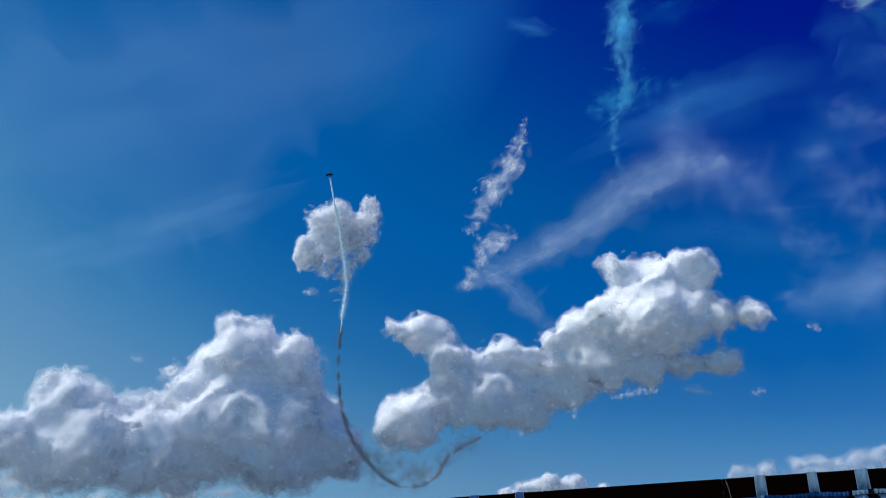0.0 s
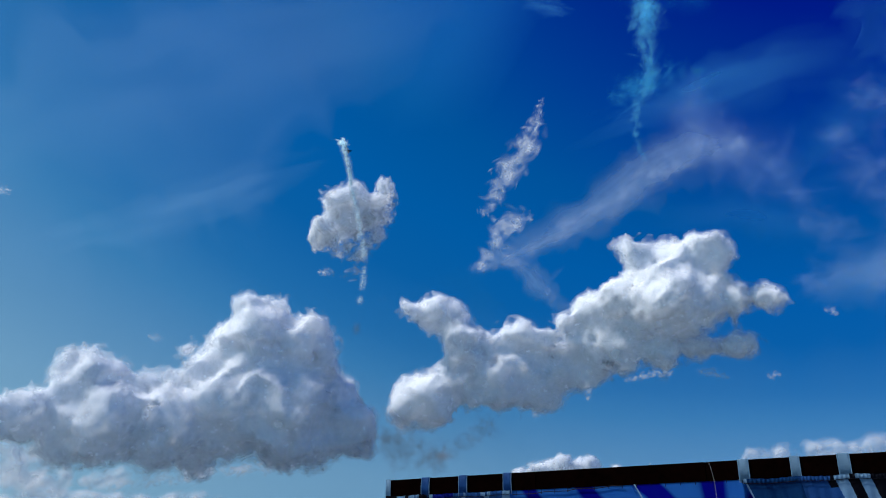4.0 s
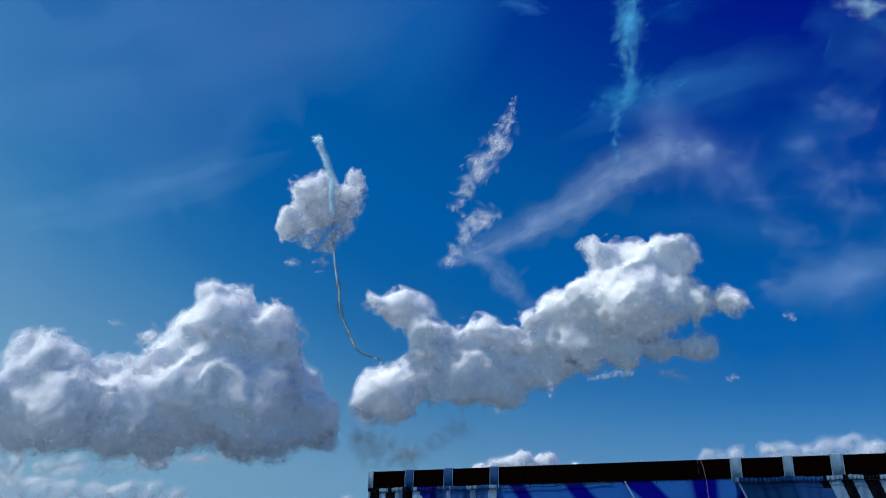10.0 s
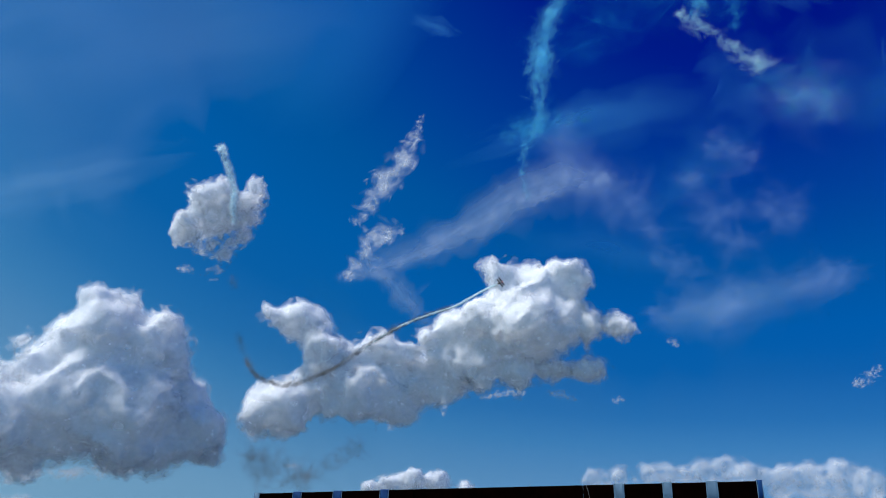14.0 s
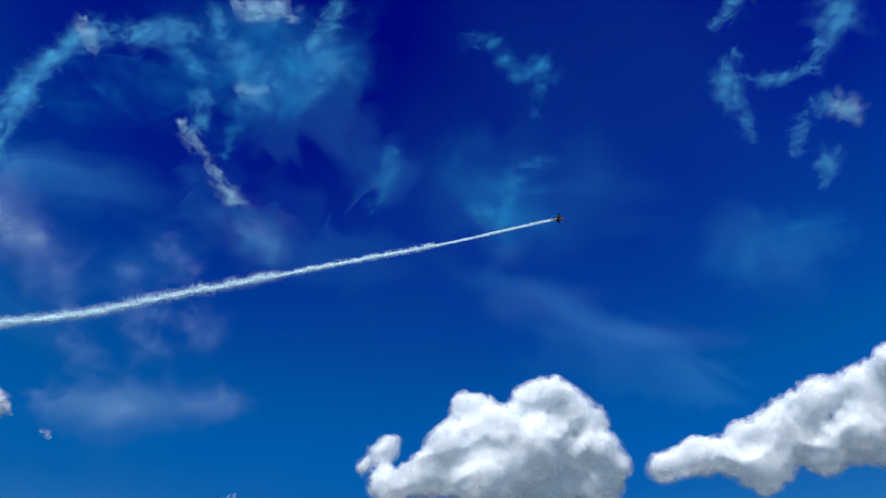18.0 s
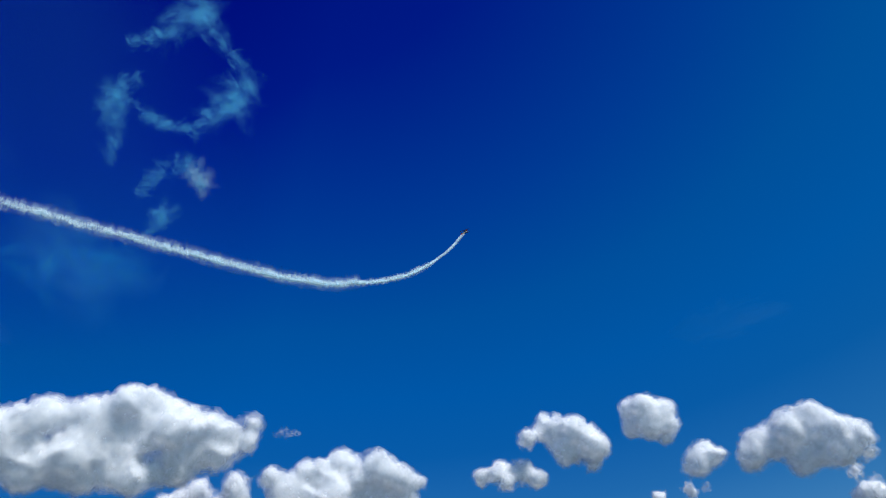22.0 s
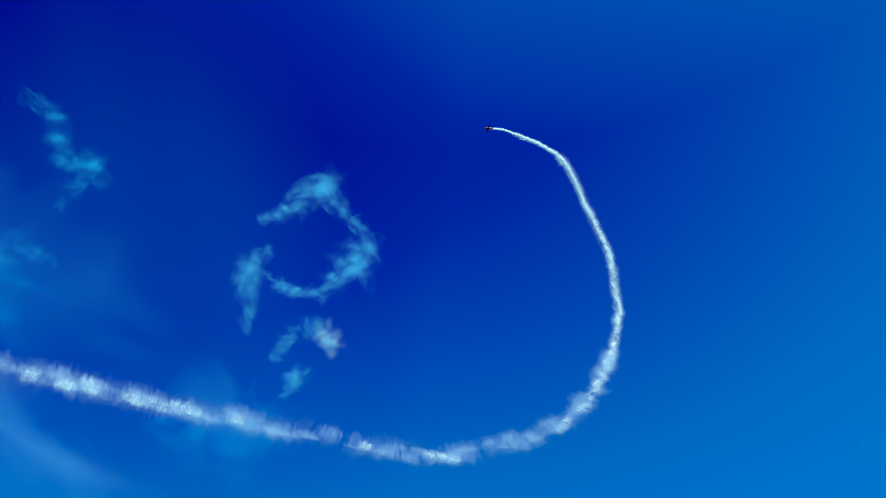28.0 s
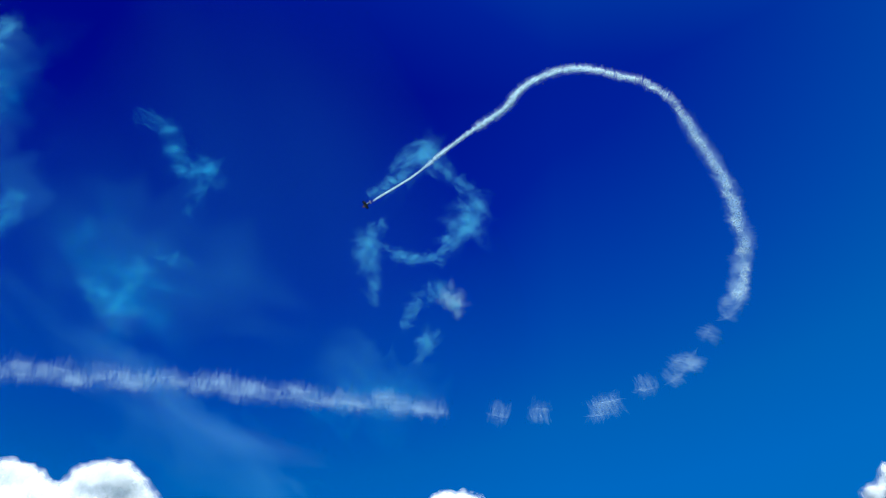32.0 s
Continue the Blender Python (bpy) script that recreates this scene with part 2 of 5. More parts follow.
CLOUD = droplets("cloud_droplets", 1.0, share=0.33)
PUFF_CORE = droplets("thin_cloud_droplets", 1.0, share=0.62)
PUFF_FRINGE = [droplets("thin_cloud_skin", q, lo, hi, share=0.62) for q, lo, hi in ((0.5, 0.2, 0.5), (0.45, 0.25, 0.55), (0.4, 0.3, 0.6), (0.32, 0.36, 0.68), (0.22, 0.4, 0.72))]
FRINGE = [droplets("cloud_skin", q, lo, hi) for q, lo, hi in ((0.5, 0.2, 0.55), (0.42, 0.25, 0.6), (0.36, 0.32, 0.66), (0.28, 0.38, 0.72), (0.2, 0.42, 0.75))]
HAZY_FRINGE = [droplets("hazy_cloud_skin", q, lo, hi, scale=0.02) for q, lo, hi in ((0.26, 0.3, 0.62), (0.22, 0.34, 0.64), (0.17, 0.38, 0.66), (0.12, 0.42, 0.7))]
CIRRUS = vapour("cirrus", (0.72, 0.84, 1.0), 1.0, 0, 0.95, 0.62, detail=9, sheet=True, rough=0.58, streak=(1.7, 2.6), warp=0.2, gain=2.0, pull=0.8)
HAZE = vapour("thin_haze", (0.12, 0.55, 1.0), 1.0, 0.1, 1.3, 0.38, detail=7, sheet=True, rough=0.5, streak=(2.4, 3.2), warp=0.3, gain=2.0, pull=0.8)
HAZE_WIDE = vapour("broad_thin_haze", (0.06, 0.5, 1.0), 1.0, -0.4, 1.2, 0.32, detail=5, sheet=True, rough=0.5, streak=(0.7, 0.9), gain=0.8, pull=0.6)
LOW_HAZE = vapour("horizon_haze", (0.3, 0.56, 0.84), 1.0, -0.6, 1.0, 0.26, detail=4, sheet=True, rough=0.5, streak=(2.0, 1.0), gain=0.7, pull=0.4)
LILAC = vapour("lilac_cirrus", (0.3, 0.56, 1.0), 1.0, 0.05, 1.3, 0.2, detail=8, sheet=True, rough=0.55, streak=(2.6, 3.4), warp=0.3, gain=2.2, pull=0.8)
MIST = vapour("sunward_mist", (0.4, 0.66, 0.95), 1.0, 0, 1.3, 0.3, detail=7, sheet=True, rough=0.5, streak=(2.0, 3.0), warp=0.3, gain=1.6, pull=0.7)
PALE = vapour("pale_veil", (0.42, 0.74, 1.0), 1.0, 0.1, 1.4, 0.25, detail=7, sheet=True, rough=0.5, streak=(2.4, 3.2), warp=0.3, gain=2.2, pull=0.8)
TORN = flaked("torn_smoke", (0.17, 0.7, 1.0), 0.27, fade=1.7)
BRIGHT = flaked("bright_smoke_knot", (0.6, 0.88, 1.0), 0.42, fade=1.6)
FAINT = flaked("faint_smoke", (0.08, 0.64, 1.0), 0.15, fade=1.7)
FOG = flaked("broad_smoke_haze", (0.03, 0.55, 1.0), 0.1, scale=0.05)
CLOUD_TORN = flaked("torn_cloud", (0.94, 0.96, 1.0), 0.42, scale=0.025, fade=1.6)
STREAKY = flaked("cirrus_threads", (0.74, 0.84, 1.0), 0.1, scale=0.012, fade=1.5)
LILAC_PATCH = flaked("lavender_patch", (0.5, 0.68, 1.0), 0.055, scale=0.008, fade=1.3)
# old smoke seen against the light, its shade put into the colour
STALE = flaked("stale_shaded_smoke", (0.2, 0.23, 0.27), 0.2, fade=1.3)
WHITE_SMOKE = {"narrow": vapour("white_smoke", (0.84, 0.96, 1.0), 1.0, -0.1, 0.6, 0.75, detail=6, sheet=True, per_object=(1.1, 0.5, 0.5), pull=0.5),
               "mid": vapour("young_white_smoke", (0.8, 0.95, 1.0), 1.0, 0.1, 0.7, 0.62, detail=6, sheet=True, per_object=(1.3, 0.35, 0.35), gain=2.8, pull=0.8),
               "wide": vapour("soft_white_smoke", (0.76, 0.93, 1.0), 1.0, 0.15, 0.75, 0.3, detail=7, sheet=True, per_object=(1.1, 0.16, 0.16), gain=2.6, pull=1.0),
               "broad": vapour("thin_white_smoke", (0.54, 0.78, 1.0), 1.0, 0.15, 0.85, 0.14, detail=7, sheet=True, per_object=(0.9, 0.12, 0.12), gain=2.4, pull=1.1)}
# the white smoke again, with the shade of backlit stretches in its colour
SHADED_SMOKE = {"narrow": vapour("shaded_smoke", (0.2, 0.205, 0.215), 1.0, -0.05, 0.75, 0.5, detail=6, sheet=True, per_object=(0.8, 0.5, 0.5), pull=0.55),
              "mid": vapour("young_shaded_smoke", (0.2, 0.21, 0.225), 1.0, -0.05, 0.75, 0.36, detail=6, sheet=True, per_object=(0.7, 0.35, 0.35), gain=2.0, pull=0.6),
              "wide": vapour("soft_shaded_smoke", (0.18, 0.2, 0.22), 1.0, 0.0, 0.9, 0.16, detail=6, sheet=True, per_object=(0.5, 0.2, 0.2), gain=2.0, pull=0.6),
              "broad": vapour("thin_shaded_smoke", (0.18, 0.2, 0.22), 1.0, 0.0, 0.9, 0.1, detail=6, sheet=True, per_object=(0.4, 0.2, 0.2), gain=2.0, pull=0.6)}

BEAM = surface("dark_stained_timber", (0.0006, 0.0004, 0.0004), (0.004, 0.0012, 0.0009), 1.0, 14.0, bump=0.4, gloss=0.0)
GRASS = surface("mown_grass", (0.085, 0.1, 0.095), (0.125, 0.14, 0.135), 0.9, 3.0, bump=0.5, coarse=0.05)
CLOTH_PALE = surface("pale_blue_satin", (0.18, 0.34, 0.52), (0.28, 0.46, 0.64), 0.6, 60.0, bump=0.06, gloss=0.12, through_light=0.3)
CLOTH_BLUE = surface("mid_blue_satin", (0.014, 0.085, 0.3), (0.026, 0.125, 0.38), 0.6, 60.0, bump=0.06, gloss=0.12, through_light=0.3)
CLOTH_TEAL = surface("dark_teal_satin", (0.003, 0.045, 0.18), (0.008, 0.075, 0.25), 0.6, 60.0, bump=0.06, gloss=0.08, through_light=0.3, coarse=3.0)
CLOTH_NAVY = surface("navy_satin", (0.0012, 0.0016, 0.005), (0.003, 0.004, 0.011), 0.6, 60.0, bump=0.06, gloss=0.08)
CLOTH_DEEP = surface("deep_blue_satin", (0.004, 0.01, 0.22), (0.008, 0.02, 0.32), 0.6, 60.0, bump=0.06, gloss=0.08, through_light=0.3)


def printed(name, low, high):
    """Thin banner cloth whose print runs from one blue to the other."""
    m, a, l = material(name)
    at_, tc, n, w = a("ShaderNodeAttribute"), a("ShaderNodeTexCoord"), a("ShaderNodeTexNoise"), a("ShaderNodeTexWave")
    at_.attribute_name = "print"
    n.inputs["Scale"].default_value, n.inputs["Detail"].default_value = 3.0, 6
    w.inputs["Scale"].default_value, w.inputs["Distortion"].default_value = 160.0, 1.0
    r = ramp(a, [(0.0, low), (1.0, high)])
    b, p, t, mx = a("ShaderNodeBump"), a("ShaderNodeBsdfPrincipled"), a("ShaderNodeBsdfTranslucent"), a("ShaderNodeMixShader")
    mixed = a("ShaderNodeMath", operation="MULTIPLY_ADD")
    mixed.inputs[1].default_value = 0.16
    less = a("ShaderNodeMath", operation="SUBTRACT")
    less.inputs[1].default_value = 0.08
    l(tc.outputs["Object"], n.inputs["Vector"]), l(tc.outputs["Object"], w.inputs["Vector"])
    l(n.outputs["Fac"], mixed.inputs[0]), l(at_.outputs["Fac"], mixed.inputs[2]), l(mixed.outputs[0], less.inputs[0]), l(less.outputs[0], r.inputs[0])
    b.inputs["Strength"].default_value = 0.08
    l(w.outputs["Fac"], b.inputs["Height"]), l(b.outputs[0], p.inputs["Normal"])
    p.inputs["Roughness"].default_value, mx.inputs[0].default_value, p.inputs["Specular IOR Level"].default_value = 0.7, 0.35, 0.05
    l(r.outputs[0], p.inputs["Base Color"]), l(r.outputs[0], t.inputs["Color"])
    l(p.outputs[0], mx.inputs[1]), l(t.outputs[0], mx.inputs[2]), l(mx.outputs[0], a("ShaderNodeOutputMaterial").inputs["Surface"])
    return m


BANNER = printed("printed_banner", (0.001, 0.003, 0.34), (0.03, 0.2, 0.6))
CORD = surface("white_cord", (0.2, 0.22, 0.25), (0.3, 0.32, 0.34), 0.8, 90.0)
STEEL = surface("galvanised_steel", (0.25, 0.26, 0.27), (0.4, 0.41, 0.42), 0.45, 30.0, metal=0.8)
RED = surface("red_aircraft_paint", (0.26, 0.006, 0.016), (0.34, 0.012, 0.022), 0.35, 5.0, bump=0.03)
DARK = surface("black_aircraft_paint", (0.003, 0.0025, 0.004), (0.007, 0.005, 0.007), 0.5, 5.0, bump=0.03, gloss=0.15)
WHITE = surface("white_aircraft_paint", (0.65, 0.65, 0.66), (0.78, 0.78, 0.78), 0.35, 5.0, bump=0.03)
GLASS = surface("dark_canopy", (0.01, 0.012, 0.016), (0.02, 0.024, 0.03), 0.08, 5.0, bump=0.0)
TYRE = surface("rubber", (0.015, 0.015, 0.015), (0.03, 0.03, 0.03), 0.8, 20.0)

# ---- mesh helpers ----


def part(name, bm, mat, parent=None, label="", smooth=False):
    me = bpy.data.meshes.new(name)
    bm.to_mesh(me)
    bm.free()
    for m in (mat if isinstance(mat, (list, tuple)) else (mat,)):
        me.materials.append(m)
    if smooth:
        me.polygons.foreach_set("use_smooth", [True] * len(me.polygons))
    ob = new(name, me)
    ob.parent = parent
    return tagged(ob, label)


def thing(name, label, category, group="", kind="", m=None):
    ob = new(name)
    ob.empty_display_size = 0.1
    if m is not None:
        ob.matrix_world = m
    return tagged(ob, label, category, group, kind)


def box(bm, x0, y0, z0, x1, y1, z1, bevel=0.0):
    got = bmesh.ops.create_cube(bm, size=1, matrix=Matrix.LocRotScale(((x0 + x1) / 2, (y0 + y1) / 2, (z0 + z1) / 2), None, (x1 - x0, y1 - y0, z1 - z0)))
    if bevel:
        bmesh.ops.bevel(bm, geom=list({e for v in got["verts"] for e in v.link_edges}), offset=bevel, segments=2, affect="EDGES", clamp_overlap=True)


def tube(bm, pts, radii, sides=8, flat=1.0):
    """A closed, tapering tube through pts; flat squeezes it along the second cross direction."""
    rings = []
    for k, p in enumerate(pts):
        d = (Vector(pts[min(k + 1, len(pts) - 1)]) - Vector(pts[max(k - 1, 0)])).normalized()
        side = d.cross(Vector((0, 0, 1)) if abs(d.z) < 0.9 else Vector((1, 0, 0))).normalized()
        up = side.cross(d)
        rings.append([bm.verts.new(Vector(p) + radii[k] * (math.cos(q) * side + flat * math.sin(q) * up)) for q in (math.tau * i / sides for i in range(sides))])
    for a, b in zip(rings, rings[1:]):
        for i in range(sides):
            bm.faces.new((a[i], a[(i + 1) % sides], b[(i + 1) % sides], b[i]))
    bm.faces.new(rings[0][::-1]), bm.faces.new(rings[-1])


def rod(bm, a, b, r, sides=8):
    tube(bm, [a, b], [r, r], sides)


# ---- ground ----
bm = bmesh.new()
bmesh.ops.create_grid(bm, x_segments=40, y_segments=40, size=4500)
for v in bm.verts:
    if v.co.length > 120:
        v.co.z = 0.5 * math.sin(v.co.x * 0.004) * math.cos(v.co.y * 0.003) - 0.5
ground = part("ground", bm, GRASS)
tagged(ground, "flat mown grass airfield reaching to the horizon", "ground", kind="structure")

# ---- the curtained stand ----
STAND = pose(-0.804, 12.883, 0, 0, 0, -24.96)     # local x runs along the beam
SLOPE = math.tan(radians(1.43))


def top(s):
    return 2.675 + SLOPE * s


def sheet(bm, s0, s1, n, rows, depth, hang, mats=None):
    """A hanging cloth as a pleated grid with thickness: depth(s, f) and hang(s, f) give y and z, f from 0 at the top to 1."""
    grid = [[bm.verts.new((s0 + (s1 - s0) * i / n, depth(s0 + (s1 - s0) * i / n, j / rows), hang(s0 + (s1 - s0) * i / n, j / rows))) for i in range(n + 1)] for j in range(rows + 1)]
    for j in range(rows):
        for i in range(n):
            f = bm.faces.new((grid[j][i], grid[j + 1][i], grid[j + 1][i + 1], grid[j][i + 1]))
            if mats:
                f.material_index = mats(s0 + (s1 - s0) * (i + 0.5) / n, (j + 0.5) / rows)
    bmesh.ops.solidify(bm, geom=list(bm.faces), thickness=0.004)


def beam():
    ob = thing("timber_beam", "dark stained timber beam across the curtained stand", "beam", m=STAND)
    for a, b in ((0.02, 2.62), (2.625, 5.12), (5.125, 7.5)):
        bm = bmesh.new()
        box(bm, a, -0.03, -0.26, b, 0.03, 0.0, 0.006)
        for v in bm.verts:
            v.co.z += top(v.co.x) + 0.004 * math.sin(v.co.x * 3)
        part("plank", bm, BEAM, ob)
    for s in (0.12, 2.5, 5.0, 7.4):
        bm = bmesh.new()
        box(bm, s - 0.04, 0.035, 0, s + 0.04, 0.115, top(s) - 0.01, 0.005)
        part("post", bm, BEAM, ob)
    for s in (0.1, 2.25, 3.0, 4.35, 7.42):
        bm = bmesh.new()
        tube(bm, [(s, 0.0, top(s) - 0.01), (s + 0.004, 0, top(s) + 0.02), (s + 0.02, 0.0, top(s) + 0.035)], [0.006, 0.006, 0.003], 6)
        part("nail", bm, STEEL, ob)
    return ob


def curtain(name, s0, s1, tabs, stripes, label, seed, pleat=1.0, lean=0.0, tab_cloth=()):
    ob = thing(name, label, "curtain", "printed curtains", m=STAND)
    rnd = random.Random(seed)
    ph = [rnd.uniform(0, 6.28) for _ in range(6)]

    def depth(s, f):
        deep = 0.6 + 0.5 * math.sin(s * 3.7 + ph[3])
        folds = 0.024 * math.sin(s * 27 + ph[0] + 1.6 * math.sin(s * 4.3 + ph[1]) + 2.5 * f * math.sin(s * 2.1 + ph[4])) * deep + 0.012 * math.sin(s * 46 + ph[5] + 3 * f)
        return -0.055 - pleat * (folds * min(1, 0.35 + f * 4) + 0.02 * math.sin(s * 11 + ph[2] + 4 * f))

    def hang(s, f):
        sag = 0.012 * math.sin((s - s0) * math.pi / 0.66) ** 2
        return (top(s) - 0.252 - sag) * (1 - f) + 0.06 * f

    bm = bmesh.new()
    sheet(bm, s0, s1, int((s1 - s0) * 160), 150, depth, hang, stripes)
    for v in bm.verts:                    # the free edge is drawn aside
        drop = min(1.0, max(0.0, top(v.co.x) - 0.26 - v.co.z))
        v.co.x += lean * drop * max(0.0, 1 - (v.co.x - s0) / 1.3)
    part("cloth", bm, (CLOTH_PALE, CLOTH_BLUE, CLOTH_NAVY, CLOTH_DEEP, CLOTH_TEAL), ob, smooth=True)
    bm = bmesh.new()
    sheet(bm, s0 - 0.005, s1 + 0.005, int((s1 - s0) * 110), 6,
          lambda s, f: depth(s, 0.02) - 0.012 - 0.006 * math.sin(s * 130 + 3 * math.sin(s * 7)) - 0.008 * math.sin(f * math.pi),
          lambda s, f: hang(s, 0) - 0.065 * f - 0.003 * math.sin(s * 61 + 2 * math.sin(s * 9)), lambda s, f: stripes(s + 0.05 * math.sin(s * 30), 0.02))
    part("gathered_hem", bm, (CLOTH_PALE, CLOTH_BLUE, CLOTH_NAVY, CLOTH_DEEP, CLOTH_TEAL), ob, "gathered stitched hem", smooth=True)
    bm = bmesh.new()
    n = int((s1 - s0) * 40)
    line = [(s0 + (s1 - s0) * i / n, depth(s0 + (s1 - s0) * i / n, 0) - 0.028, hang(s0 + (s1 - s0) * i / n, 0) - 0.062 + 0.003 * math.sin(i * 1.7)) for i in range(n + 1)]
    tube(bm, line, [0.004] * len(line), 6)
    part("seam", bm, CLOTH_NAVY, ob, "dark stitched seam")
    for k, (s, w) in enumerate(tabs):
        bm = bmesh.new()
        pts = [(-0.04, -0.30), (-0.048, -0.14), (-0.042, 0.004), (-0.03, 0.014), (0.03, 0.014), (0.042, 0.0), (0.046, -0.2)]
        loops = []
        for y, z in pts:
            loops.append([bm.verts.new((s + w * (i / 6) + 0.006 * math.sin(z * 20 + i), y - (0.0, 0.012, 0.004, 0.009, 0.003, 0.013, 0.0)[i], top(s) + z)) for i in range(7)])
        for a, b in zip(loops, loops[1:]):
            for i in range(6):
                bm.faces.new((a[i], a[i + 1], b[i + 1], b[i]))
        bmesh.ops.solidify(bm, geom=list(bm.faces), thickness=0.005)
        part("tab", bm, tab_cloth[k], ob, smooth=True)
        for edge in (0.02, 0.98):
            bm = bmesh.new()
            tube(bm, [(s + w * edge, y - 0.006, top(s) + z) for y, z in pts[:3]], [0.005, 0.005, 0.004], 6)
            part("tab_edge", bm, CLOTH_PALE, ob, "pale stitched edge")
    return ob


def stripes_west(s, f):
    drop = 2.35 * f
    if 0.66 < s < 1.3 and drop > 0.4 + 0.6 * abs(s - 1.0):
        return 0 if int(s * 6.5) % 4 else 1
    q = s - 0.05 * drop
    if 0.62 < q < 0.78:                   # a dark stripe cut off aslant
        return 2 if drop < 0.55 - 1.2 * (0.78 - q) - 0.02 else 0
    if 0.93 < q < 1.2:
        return 3 if drop < 0.08 + 1.7 * (q - 0.93) and drop < 0.9 - 0.7 * (q - 0.93) or drop < 0.12 else 0
    # pale strips past 1.38 put brightly lit folds into the cloth's colour
    for edge, tone in ((0.05, 0), (0.2, 2), (0.33, 0), (0.5, 2), (0.62, 0), (0.93, 0), (1.38, 1), (1.44, 0), (1.77, 1), (1.85, 0), (2.08 - 0.1 * drop, 1)):
        if q < edge:
            return tone
    return 0


def stripes_east(s, f):
    drop = 2.45 * f
    q = s - 0.3 * drop
    if drop > 0.55 + 0.4 * abs((s * 2.1) % 1 - 0.5) and s > 6.6:
        return 0 if int((s - 0.1 * drop) * 7) % 3 else 4
    if q < 6.6:
        return 0 if s < 5.625 else 4 if s < 6.3 or drop > 0.3 else 1
    for edge, tone, end in ((6.7, 2, 0.14), (6.85, 0, 9), (6.98, 2, 0.42), (7.12, 0, 9), (7.28, 2, 0.7), (9, 0, 9)):
        if q < edge:
            return tone if drop < end else 1 if tone == 2 and end < 0.2 else 0
    return 1


def banner():
    ob = thing("blue_banner", "deep blue printed banner with pale swooshes tied under the beam", "banner", m=STAND)

    def edge(s):
        return top(s) - 0.252 - 0.006 * abs(math.sin((s - 2.2) * 15.0))

    def lace(s):
        return top(s) - 0.262 - 0.055 * max(0.0, 1 - (s - 2.2) / 1.5) - 0.012 * abs(math.sin((s - 2.2) * 6.0))

    def depth(s, f):
        return (0.06 if s > 5.6 else -0.02) - 0.05 * math.sin(s * 3.2 + f * 2.5) * f - 0.02 * math.sin(s * 9 + 5 * f) * f

    def bands(s, drop):
        """1 on the pale swooshes, 0 on the deep blue, softly between."""
        k = s - 0.69 * drop
        soft = 0.05 + 0.12 * drop
        dark = ((1.7, 2.08), (2.38, 2.62), (3.22, 3.5), (4.06, 4.48)) if s < 4.9 else ((5.02, 5.36), (5.72 - 0.5 * drop, 9))
        x = k if s < 4.9 else s
        pale = 1 - max(max(0.0, min(1.0, 0.5 + (min(x - lo, hi - x)) / soft)) for lo, hi in dark)
        a, r = math.atan2(drop - 0.9, s - 2.98), math.hypot(drop - 0.9, s - 2.98)
        wheel = max(0.0, min(1.0, (0.36 + 0.025 * math.sin(13 * a) - r) / 0.03))      # a toothed dark wheel in the print
        return pale * (1 - wheel)

    for a, b in ((2.19, 4.12), (4.06, 6.4)):
        def hang(s, f):
            return edge(s) * (1 - f) + 0.25 * f

        bm = bmesh.new()
        sheet(bm, a, b, int((b - a) * 70), 90, depth, hang)
        layer = bm.verts.layers.float.new("print")
        for v in bm.verts:
            drop = edge(v.co.x) - v.co.z
            v[layer] = bands(v.co.x, drop)
        for v in bm.verts:                # the second half hangs open from its corner
            f = (edge(v.co.x) - v.co.z) / 2.2
            if a > 3:
                v.co.x += max(0.0, 1 - (v.co.x - 4.06) / 1.2) * 0.55 * min(1.0, f * 2.2)
                v.co.y -= 0.03 * min(1.0, f * 4)
            else:
                v.co.x += max(0.0, 1 - (4.12 - v.co.x) / 0.8) * (0.55 * min(0.33, f) * 2.2 - 1.0 * max(0.0, f - 0.33))
        part("cloth", bm, BANNER, ob, smooth=True)
    # highlight on the folded edge, made as a tube of pale cloth
    bm = bmesh.new()
    line = [(4.115 + 0.55 * min(0.33, f) * 2.2 - max(0.0, f - 0.33), depth(4.12, f) - 0.012, edge(4.12) * (1 - f) + 0.25 * f) for f in (k / 30 for k in range(31))]
    tube(bm, line, [0.01] * 31, 6)
    part("edge_binding", bm, CLOTH_PALE, ob, "lit folded edge as a pale tube")
    for k in range(17):
        s = 2.3 + k * 0.205
        bm = bmesh.new()
        tube(bm, [(s, -0.036, top(s) - 0.25), (s + 0.006, -0.046, lace(s) + 0.01), (s + 0.002, -0.05, lace(s) - 0.03)], [0.004, 0.005, 0.004], 6)
        part("tie", bm, CLOTH_NAVY, ob)
    bm = bmesh.new()
    line = [(2.24 + 1.7 * i / 24, -0.045, lace(2.24 + 1.7 * i / 24) + 0.006 * math.sin(i * 0.9)) for i in range(25)]
    tube(bm, line, [0.006] * 25, 6)
    part("lacing", bm, CLOTH_NAVY, ob, "dark lacing cord")
    return ob


def cord():
    bm = bmesh.new()
    pts = [(5.17, -0.036, top(5.17) + 0.004), (5.2, -0.045, top(5.2) - 0.12), (5.22, -0.05, top(5.2) - 0.27), (5.24, -0.09, 2.2), (5.27, -0.10, 1.4), (5.29, -0.1, 0.02)]
    tube(bm, pts, [0.0018] * len(pts), 6)
    ob = part("hanging_cord", bm, CORD)
    ob.matrix_world = STAND
    return tagged(ob, "thin pale cord hanging over the timber beam", "cord")


